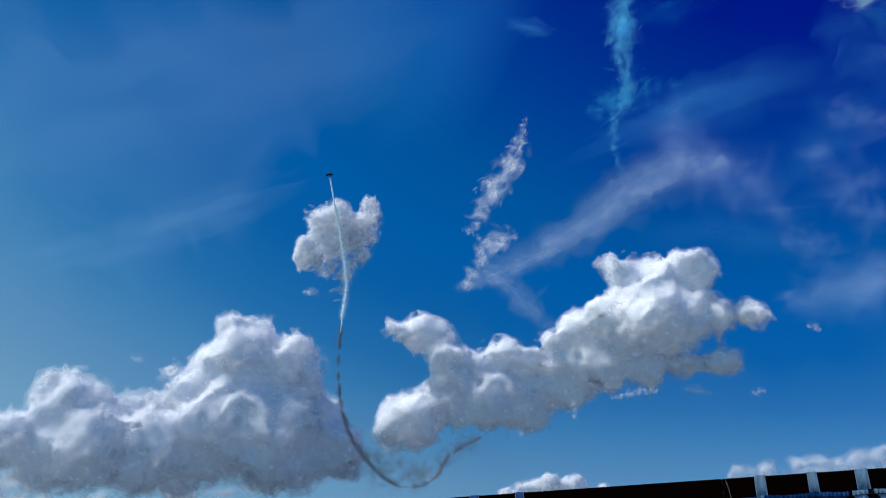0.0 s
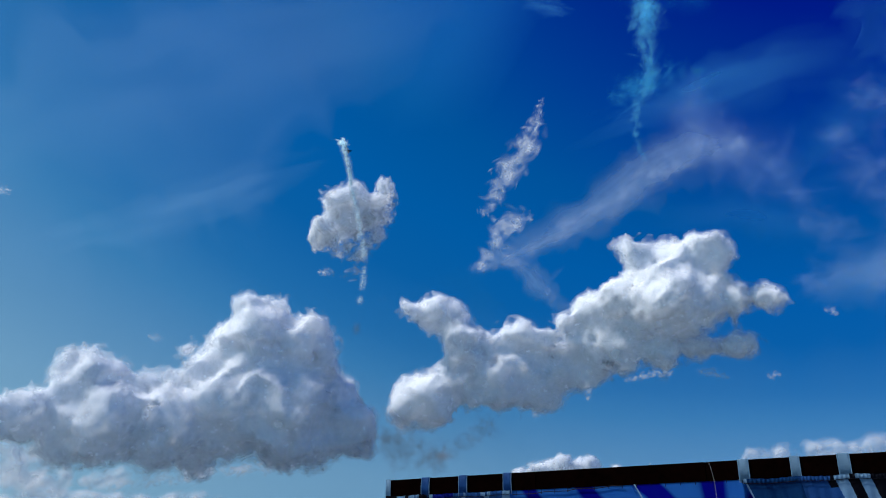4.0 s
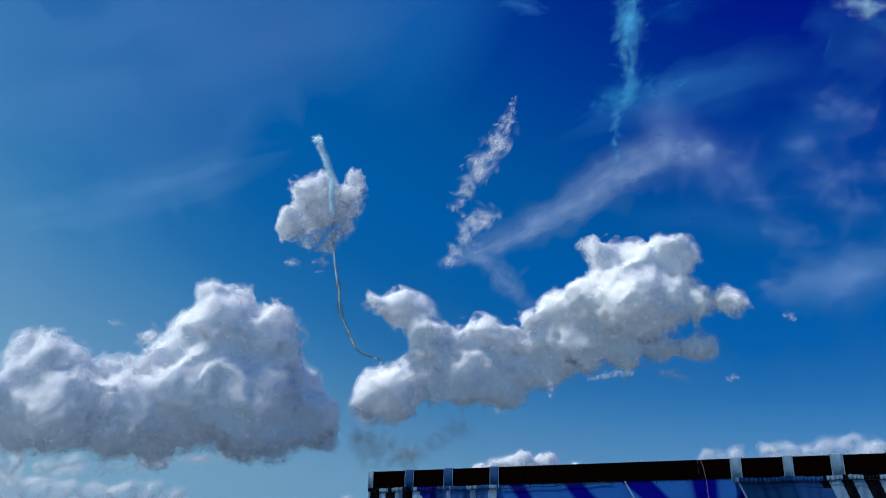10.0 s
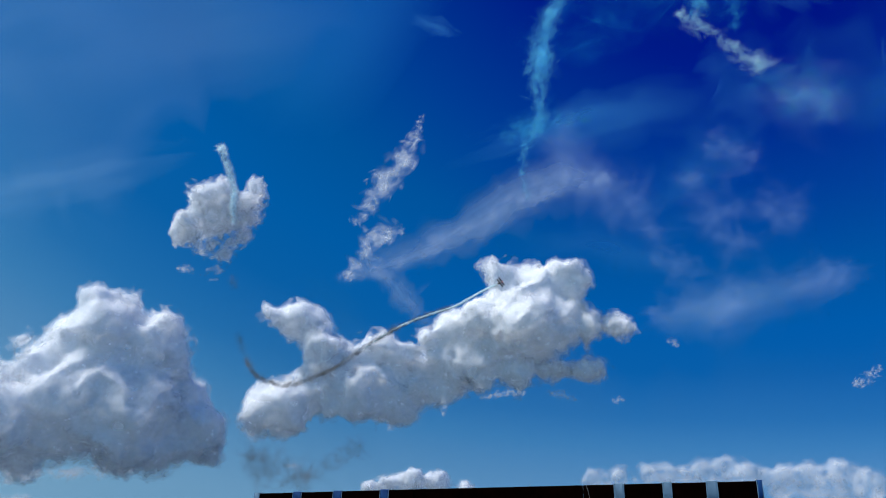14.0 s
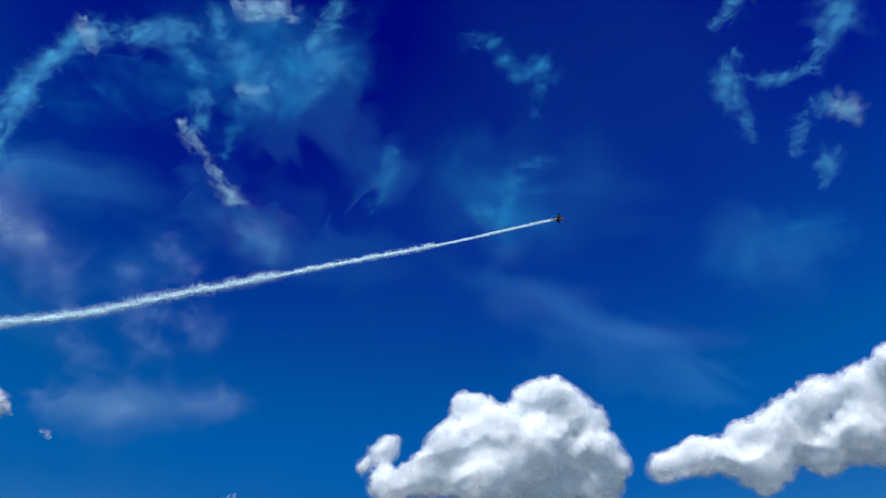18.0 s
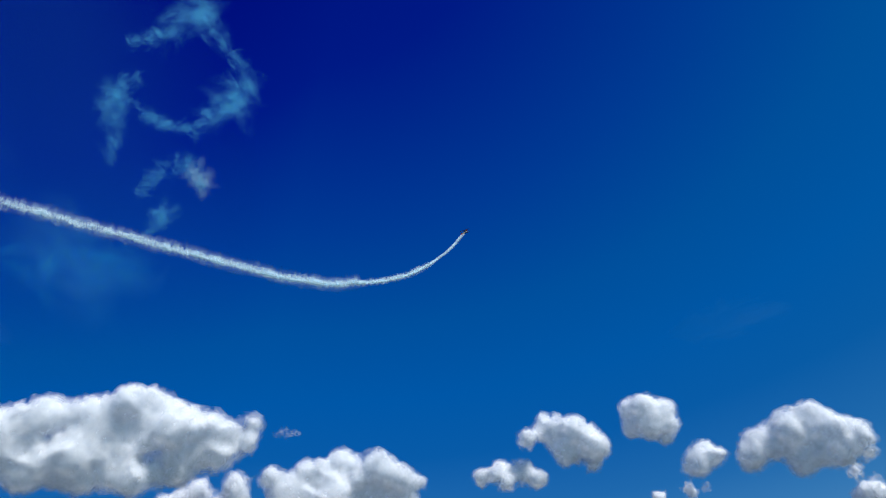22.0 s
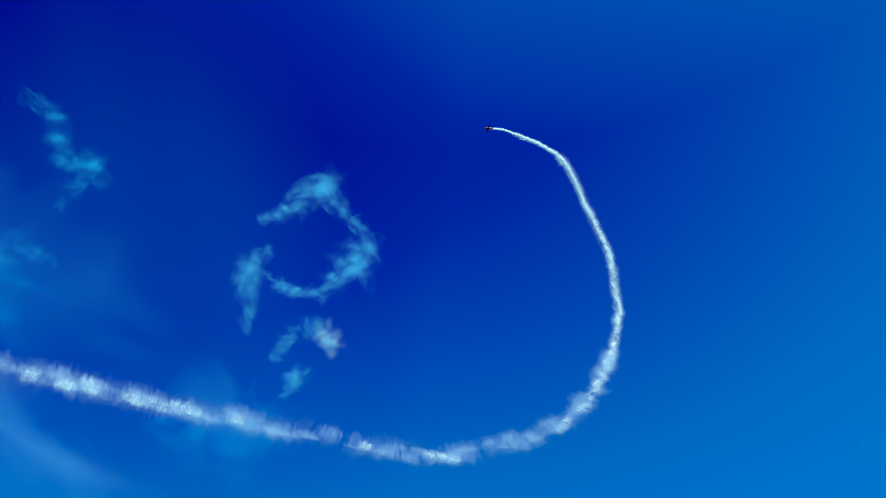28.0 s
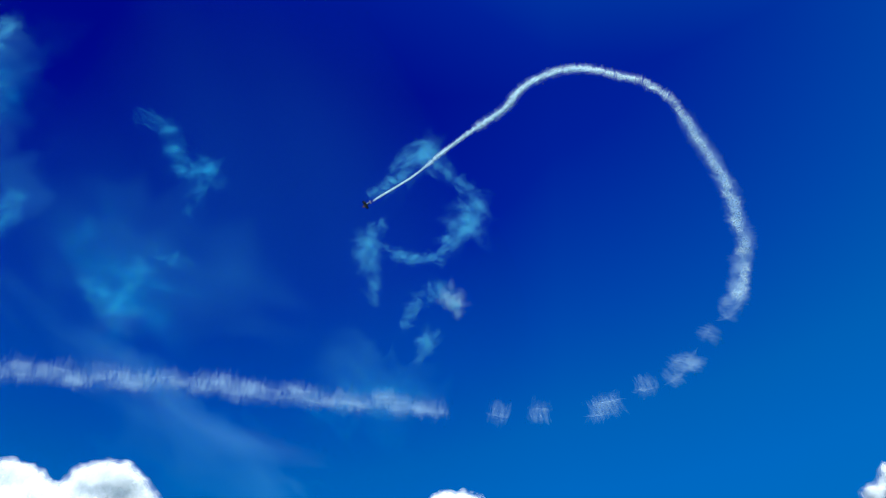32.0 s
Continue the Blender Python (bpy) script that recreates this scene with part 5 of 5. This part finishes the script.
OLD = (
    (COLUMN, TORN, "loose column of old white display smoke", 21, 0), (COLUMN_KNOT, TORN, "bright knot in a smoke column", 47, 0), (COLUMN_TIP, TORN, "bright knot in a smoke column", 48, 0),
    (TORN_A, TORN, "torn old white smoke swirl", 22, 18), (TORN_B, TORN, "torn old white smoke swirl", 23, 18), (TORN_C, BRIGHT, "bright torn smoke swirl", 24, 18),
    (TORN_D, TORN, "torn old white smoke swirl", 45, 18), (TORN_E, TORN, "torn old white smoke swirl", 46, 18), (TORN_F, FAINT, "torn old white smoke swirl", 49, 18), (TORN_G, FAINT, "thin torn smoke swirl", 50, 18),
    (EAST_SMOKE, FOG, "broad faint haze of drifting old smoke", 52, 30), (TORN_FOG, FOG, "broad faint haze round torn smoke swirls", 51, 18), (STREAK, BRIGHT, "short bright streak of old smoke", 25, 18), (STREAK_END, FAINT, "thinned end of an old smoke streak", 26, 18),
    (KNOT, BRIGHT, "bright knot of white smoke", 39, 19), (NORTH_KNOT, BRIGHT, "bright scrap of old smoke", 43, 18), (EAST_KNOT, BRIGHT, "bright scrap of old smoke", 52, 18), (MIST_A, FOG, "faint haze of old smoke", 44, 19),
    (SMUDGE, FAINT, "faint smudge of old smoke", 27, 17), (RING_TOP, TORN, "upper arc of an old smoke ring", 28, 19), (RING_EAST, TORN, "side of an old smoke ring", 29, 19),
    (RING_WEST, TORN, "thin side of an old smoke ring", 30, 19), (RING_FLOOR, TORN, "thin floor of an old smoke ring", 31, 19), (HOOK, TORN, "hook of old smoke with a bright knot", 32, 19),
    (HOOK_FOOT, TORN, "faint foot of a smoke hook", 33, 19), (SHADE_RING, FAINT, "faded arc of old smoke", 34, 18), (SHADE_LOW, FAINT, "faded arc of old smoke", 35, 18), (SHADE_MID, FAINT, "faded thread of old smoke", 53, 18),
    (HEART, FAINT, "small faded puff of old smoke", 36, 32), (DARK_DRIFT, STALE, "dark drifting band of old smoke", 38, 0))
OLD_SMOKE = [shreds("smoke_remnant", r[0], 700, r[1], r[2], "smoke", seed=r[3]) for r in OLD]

# ---- the biplane ----


def wing(bm, span, chord, x, z, dihedral=0.0, thick=0.1):
    """A wing across y with a rounded profile and rounded tips."""
    prof = [(0.5, 0.0), (0.42, 0.35), (0.2, 0.5), (-0.1, 0.42), (-0.5, 0.03), (-0.1, -0.28), (0.25, -0.32), (0.42, -0.2)]
    ys = [-0.5, -0.49, -0.46, -0.25, 0, 0.25, 0.46, 0.49, 0.5]
    ks = [0.55, 0.8, 0.97, 1, 1, 1, 0.97, 0.8, 0.55]
    rings = [[bm.verts.new((x + px * chord * k, y * span, z + pz * thick * k + abs(y) * span * dihedral)) for px, pz in prof] for y, k in zip(ys, ks)]
    for a, b in zip(rings, rings[1:]):
        for i in range(8):
            bm.faces.new((a[i], b[i], b[(i + 1) % 8], a[(i + 1) % 8]))
    bm.faces.new(rings[0]), bm.faces.new(rings[-1][::-1])


def biplane():
    ob = thing("biplane", "small red, white and black aerobatic biplane trailing smoke", "airplane")
    bm = bmesh.new()
    tube(bm, [(2.75, 0, 0), (2.6, 0, 0), (2.0, 0, 0.0), (1.0, 0, 0.03), (0, 0, 0.06), (-1.2, 0, 0.08), (-2.4, 0, 0.1), (-3.1, 0, 0.12)], [0.32, 0.5, 0.56, 0.56, 0.54, 0.42, 0.24, 0.08], 14, 1.1)
    part("fuselage", bm, DARK, ob, "black fuselage", smooth=True)
    bm = bmesh.new()
    for side in (-1, 1):
        tube(bm, [(2.2, side * 0.555, -0.05), (0, side * 0.535, 0.0), (-1.2, side * 0.415, 0.05), (-2.4, side * 0.235, 0.1)], [0.03, 0.13, 0.11, 0.05], 8, 1.4)
    part("side_stripe", bm, WHITE, ob, "white side stripes")
    bm = bmesh.new()
    tube(bm, [(2.95, 0, 0), (2.7, 0, 0), (2.2, 0, 0)], [0.3, 0.55, 0.585], 14, 1.1)
    part("engine_cowling", bm, RED, ob, "red engine cowling", smooth=True)
    for y, s, x, z, nm in ((0, 6.1, 0.95, 1.05, "upper_wing"), (0, 5.8, 0.45, -0.42, "lower_wing")):
        bm = bmesh.new()
        wing(bm, s, 1.05, x, z, 0.02)
        part(nm, bm, DARK, ob, "black wing", smooth=False)
    for side in (-1, 1):
        for k in (0.95, 0.25):
            bm = bmesh.new()
            rod(bm, (k + 0.1, side * 2.2, 1.02), (k - 0.25, side * 2.15, -0.35), 0.035, 6)
            part("strut", bm, WHITE, ob)
        bm = bmesh.new()
        rod(bm, (1.2, side * 0.35, 0.5), (1.0, side * 0.5, 1.03), 0.03, 6)
        part("strut", bm, WHITE, ob)
        bm = bmesh.new()
        rod(bm, (1.5, side * 0.3, -0.45), (1.55, side * 0.75, -1.1), 0.05, 6)
        leg = part("landing_leg", bm, WHITE, ob)
        bm = bmesh.new()
        bmesh.ops.create_cone(bm, segments=16, radius1=0.21, radius2=0.21, depth=0.13, cap_ends=True, matrix=pose(1.55, side * 0.78, -1.12, 90))
        bmesh.ops.bevel(bm, geom=list(bm.edges), offset=0.03, segments=2, affect="EDGES", clamp_overlap=True)
        part("wheel", bm, TYRE, leg, "black rubber wheel")
        bm = bmesh.new()
        wing(bm, 1.3, 0.62, 0, 0, 0, 0.06)
        bmesh.ops.transform(bm, matrix=pose(-2.75, side * 0.72, 0.16), verts=bm.verts)
        part("tailplane", bm, WHITE, ob, "white tailplane")
    bm = bmesh.new()
    wing(bm, 1.15, 0.75, 0, 0, 0, 0.06)
    bmesh.ops.transform(bm, matrix=pose(-2.8, 0, 0.62, 90), verts=bm.verts)
    part("fin", bm, RED, ob, "red tail fin")
    bm = bmesh.new()
    bmesh.ops.create_uvsphere(bm, u_segments=12, v_segments=8, radius=1, matrix=Matrix.LocRotScale((-0.35, 0, 0.55), None, (0.75, 0.3, 0.34)))
    part("canopy", bm, GLASS, ob, "dark canopy", smooth=True)
    bm = bmesh.new()
    for k in (0, 180):
        tube(bm, [Matrix.Rotation(radians(k), 3, "X") @ Vector(p) for p in ((0, 0, 0.05), (0, 0, 0.5), (0, 0, 0.95))], [0.05, 0.09, 0.04], 6, 0.4)
    blade = part("propeller", bm, DARK, ob)
    blade.location = (3.05, 0, 0)
    bm = bmesh.new()
    tube(bm, [(2.9, 0, 0), (3.1, 0, 0), (3.25, 0, 0)], [0.2, 0.16, 0.03], 10)
    part("spinner", bm, WHITE, ob, "white spinner", smooth=True)
    bm = bmesh.new()
    for side in (-1, 1):
        rod(bm, (2.0, side * 0.2, -0.55), (0.9, side * 0.22, -0.72), 0.05, 6)
    part("smoke_pipe", bm, STEEL, ob)
    for o in (ob, *ob.children_recursive):            # a display biplane, 7 m across
        o.location = o.location * GROWN
        if o.type == "MESH":
            o.data.transform(Matrix.Scale(GROWN, 4))
    return ob, blade


GROWN = 1.12


PLANE, BLADE = biplane()
TRACK_T = np.array([r[0] for r in FLIGHT])
TRACK_P = np.array([r[1:] for r in FLIGHT])


def at(t):
    """Where the biplane is at t seconds: a smooth line through the rows of FLIGHT."""
    k = int(np.clip(np.searchsorted(TRACK_T, t) - 1, 0, len(TRACK_T) - 2))
    h = TRACK_T[k + 1] - TRACK_T[k]
    u = (t - TRACK_T[k]) / h

    def slope(i):
        lo, hi = max(0, i - 1), min(len(TRACK_T) - 1, i + 1)
        return (TRACK_P[hi] - TRACK_P[lo]) / (TRACK_T[hi] - TRACK_T[lo])
    a, b = slope(k) * h, slope(k + 1) * h
    p, q = TRACK_P[k], TRACK_P[k + 1]
    return Vector((2 * u ** 3 - 3 * u ** 2 + 1) * p + (u ** 3 - 2 * u ** 2 + u) * a + (3 * u ** 2 - 2 * u ** 3) * q + (u ** 3 - u ** 2) * b)


def heading(t):
    return (at(t + 0.12) - at(t - 0.12)).normalized()


# the way its upper side points: seconds, x, y, z
UPPER = [(-10, 0, -1, 0.2), (2.5, 0, -1, 0.2), (3.4, 0.3, -0.9, 0.3), (4.5, 0.3, -1, 0.3), (8.5, 0, -1, 0.2), (9.5, 0.5, -0.5, 0.7), (10.5, 0.2, -0.3, 1), (12, -0.5, -0.4, 0.8),
         (13, -0.6, 0.3, 0.8), (14, 0.5, 0.5, 0.8), (15.5, -0.2, -0.2, 0.95), (17.5, -0.05, -0.05, 1), (19.5, -0.08, 0, 1), (21, -0.25, 0.3, 0.9), (23, -0.5, 0.6, 0.5), (25, -0.5, 0.9, -0.1), (28, 0, 0.1, -1), (29.5, 0.3, 0.3, -0.9), (30.5, 0.6, 0.5, 0.6), (32.1, 0.3, 0.4, 1)]


def attitude(t):
    x = heading(t)
    up = Vector([float(np.interp(t, [r[0] for r in UPPER], [r[k] for r in UPPER])) for k in (1, 2, 3)])
    y = up.cross(x).normalized()
    z = x.cross(y)
    return Matrix.Translation(at(t)) @ Matrix((x, y, z)).transposed().to_4x4()


# ---- the smoke trail ----
WIND = Vector((3.4, 0.0, -1.3))


def wind(t):
    """Weaker low in the north, where the first figure is flown."""
    return Vector((float(np.interp(t, [9.0, 15.0], [0.8, WIND.x])), WIND.y, WIND.z))


OLD_DRIFT = Vector((1.4, 1.0, -0.7))
TRAIL = thing("smoke_trail", "long white smoke trail laid by the biplane", "smoke")


def wisp(seed, half, long):
    """A stretch of smoke along x: three waving ribbons crossed on one axis."""
    rnd = random.Random(seed)
    bm = bmesh.new()
    uvl = bm.loops.layers.uv.new("sheet")
    n, m = 8, 6
    for k in range(3):
        a0 = math.pi * k / 3 + rnd.uniform(-0.2, 0.2)
        grid = []
        for i in range(n + 1):
            x = (i / n * 2 - 1) * long
            wob = Vector((0, noise.noise(Vector((x * 0.5, k, seed))), noise.noise(Vector((x * 0.5, k + 9, seed))))) * half * 0.2
            ends = [half * (1 + 0.35 * noise.noise(Vector((x * 0.7, seed, k + q)))) for q in (20, 30)]
            row = []
            for j in range(m + 1):
                v = j / m * 2 - 1
                a = a0 + 0.25 * noise.noise(Vector((x * 0.4, seed, k)))
                r = v * (ends[0] if v < 0 else ends[1])
                row.append(bm.verts.new(Vector((x, r * math.cos(a), r * math.sin(a))) + wob + Vector((0, -math.sin(a), math.cos(a))) * 0.2 * half * (1 - v * v)))
            grid.append(row)
        for i in range(n):
            for j in range(m):
                f = bm.faces.new((grid[i][j], grid[i + 1][j], grid[i + 1][j + 1], grid[i][j + 1]))
                for lp, (p, q) in zip(f.loops, ((i, j), (i + 1, j), (i + 1, j + 1), (i, j + 1))):
                    lp[uvl].uv = (p / n, q / m)
    me = bpy.data.meshes.new("wisp")
    bm.to_mesh(me)
    bm.free()
    me.polygons.foreach_set("use_smooth", [True] * len(me.polygons))
    return me


# half-width and half-length of a stretch of smoke, the age at which it has spread so far, and how far apart they lie
SPREAD = {"narrow": (1.0, 5.0, 0.0, 1), "mid": (2.8, 5.0, 0.6, 2), "wide": (6.0, 6.0, 1.4, 2), "broad": (11.0, 9.0, 5.2, 2)}
RISE = {"narrow": 0.0, "mid": 0.7, "wide": 1.0, "broad": 1.8}          # the spreading smoke stands above its first thread


def smoke_pieces():
    """Wisps with the second at which each is laid, spaced evenly along the flight."""
    rnd = random.Random(11)
    kinds = {}
    for tone, mats in (("white", WHITE_SMOKE), ("grey", SHADED_SMOKE)):
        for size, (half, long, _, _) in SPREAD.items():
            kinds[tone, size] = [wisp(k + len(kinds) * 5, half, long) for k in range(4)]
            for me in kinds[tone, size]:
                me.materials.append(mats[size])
    made, t, gone, count = [], -9.0, 0.0, 0
    last = at(t)
    while t < 32.0:
        t += 0.01
        p = at(t)
        gone += (p - last).length
        last = p
        if gone < (TRAIL_STEP if t < 2 or t > 6.5 else 0.8):
            continue
        gone = 0.0
        count += 1
        if t < -3.0 and rnd.random() < 0.3:       # thin stretches
            continue
        for size, (_, _, delay, every) in SPREAD.items():
            if count % every or size == "broad" and not 9.3 < t < 26 or size == "wide" and 6.6 < t < 9.4 and rnd.random() < 0.4:
                continue
            patchy = 19.3 < t < 22.3 and rnd.random() < 0.6
            if 19.3 < t < 22.3 and size == "broad" and rnd.random() < 0.2:
                continue
            if size == "narrow":
                life = rnd.uniform(1.2, 2.0) if 11.6 < t < 14.4 else rnd.uniform(1.8, 3.2)
            elif size == "mid":
                life = rnd.uniform(6, 9) if 2.2 < t < 6.3 or 9.3 < t < 11.6 else rnd.uniform(1.6, 2.8) if 11.6 < t < 14.2 else rnd.uniform(1.5, 3.5) if 6.6 < t < 9.3 else rnd.uniform(2.8, 4) if 19.0 < t < 22.6 else rnd.uniform(3.5, 6)
            elif size == "wide":
                life = rnd.uniform(10, 15) if 2.2 < t < 6.3 else rnd.uniform(5, 9.5) if t < 9.3 else rnd.uniform(3, 6) if 11.6 < t < 13.8 else rnd.uniform(5, 7) if patchy else rnd.uniform(6, 8.5) if 19.0 < t < 22.6 else rnd.uniform(7, 11.5) if 14.5 < t < 19.0 else rnd.uniform(7, 12)
            else:
                life = rnd.uniform(7, 11) if patchy else rnd.uniform(11, 17) if 19.3 < t < 22.3 else rnd.uniform(18, 28) if 14 < t < 19.3 else rnd.uniform(12, 22)
            life = max(life, 1 - t) if t < 0 and rnd.random() < 0.8 else life
            # stretches seen against the light get the darker, shaded copy
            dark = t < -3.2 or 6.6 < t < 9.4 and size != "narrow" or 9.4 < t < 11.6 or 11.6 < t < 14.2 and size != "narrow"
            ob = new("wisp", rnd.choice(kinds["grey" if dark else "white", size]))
            ob.parent = TRAIL
            made.append((ob, RISE[size], round(t * FPS) / FPS, delay, life, rnd.uniform(0, 360), rnd.uniform(-1, 1), Vector((rnd.gauss(0, 1), rnd.gauss(0, 1), rnd.gauss(0, 1)))))
    return made


def laid(t, age, turn, off, jitter, rise):
    """The pose of a wisp that many seconds after it was laid: it lies along the trail, sways and drifts."""
    d, above = heading(t), attitude(t).to_3x3().col[2]
    side = d.cross(Vector((0, 0, 1)) if abs(d.z) < 0.9 else Vector((0, 1, 0))).normalized()
    out = Matrix.Rotation(radians(turn), 3, d) @ side
    loose = 0.05 * age + 0.004 * max(0.0, age - 5) ** 2
    plume = max(0.0, age - 10) * (1 + off) * 1.1 * max(0.0, min(1.0, (17.5 - t) / 2)) if t > 12.5 else 0.0      # old smoke lifts
    sink = 5.5 if t < 20.5 else 4.2 if t < 23.5 else 7.0 - 10.0 * max(0.0, min(1.0, (t - 29.4) / 1.2))
    curl = max(0.0, age - 3.0) * (1.0 + 0.6 * off) * max(0.0, min(1.0, (t - 20.2) / 0.8, (26 - t) / 1.5))      # the climbing ring draws inwards
    p = at(t) - d * 4.4 + wind(t) * age + above * curl - above * sink * (1 - math.exp(-age / 0.9)) + out * off * min(1.0, 0.1 + 0.12 * age) + jitter * loose + Vector((0, 0, rise * min(1.0, age / 3) + plume))
    sway = radians(14) * off * (1 - math.exp(-age / 2))
    x = d * math.cos(sway) + out * math.sin(sway)
    y = x.cross(d.cross(out)).normalized()
    return Matrix.Translation(p) @ Matrix((x, y, x.cross(y))).transposed().to_4x4()


PIECES = smoke_pieces()


def motions():
    walk(PLANE, [(k / 4, attitude(k / 4)) for k in range(129)])
    walk(BLADE, [(k / 5, pose(3.05 * GROWN, 0, 0, 80 * k)) for k in range(161)])
    for ob, row in zip(OLD_SMOKE, OLD):
        a, since = Matrix.Translation(ob.location), row[4]
        walk(ob, [(0, Matrix.Translation(OLD_DRIFT * -since) @ a), (32, Matrix.Translation(OLD_DRIFT * (32 - since)) @ a)])
    below_ground = pose(0, 300, -40)          # wisps not yet laid, or thinned out, are kept unseen under the ground
    for ob, rise, t, delay, life, turn, off, jitter in PIECES:
        first, end = t + delay, min(32.0, round((t + life) * FPS) / FPS)
        rows = [] if first <= 0 else [(0, below_ground), (first - 1 / FPS, below_ground)] if first > 1.5 / FPS else [(0, below_ground)]
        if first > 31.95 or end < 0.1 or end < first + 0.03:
            rows = [(0, below_ground), (32, below_ground)]
        else:
            if first <= 0:
                rows.append((0, laid(t, -t, turn, off, jitter, rise)))
            for age in (delay, delay + 0.4, delay + 1.0, delay + 2.0, 4.0, 7, 12):
                if 0 < t + age < end - 0.05:
                    rows.append((t + age, laid(t, age, turn, off, jitter, rise)))
            rows.append((end, laid(t, end - t, turn, off, jitter, rise)))
            if end < 31.8:                # thinned out, so moved under the ground
                rows += [(end + 1 / FPS, below_ground), (32, below_ground)]
        walk(ob, [r for k, r in enumerate(rows) if k == 0 or frame(r[0]) > frame(rows[k - 1][0])])


motions()
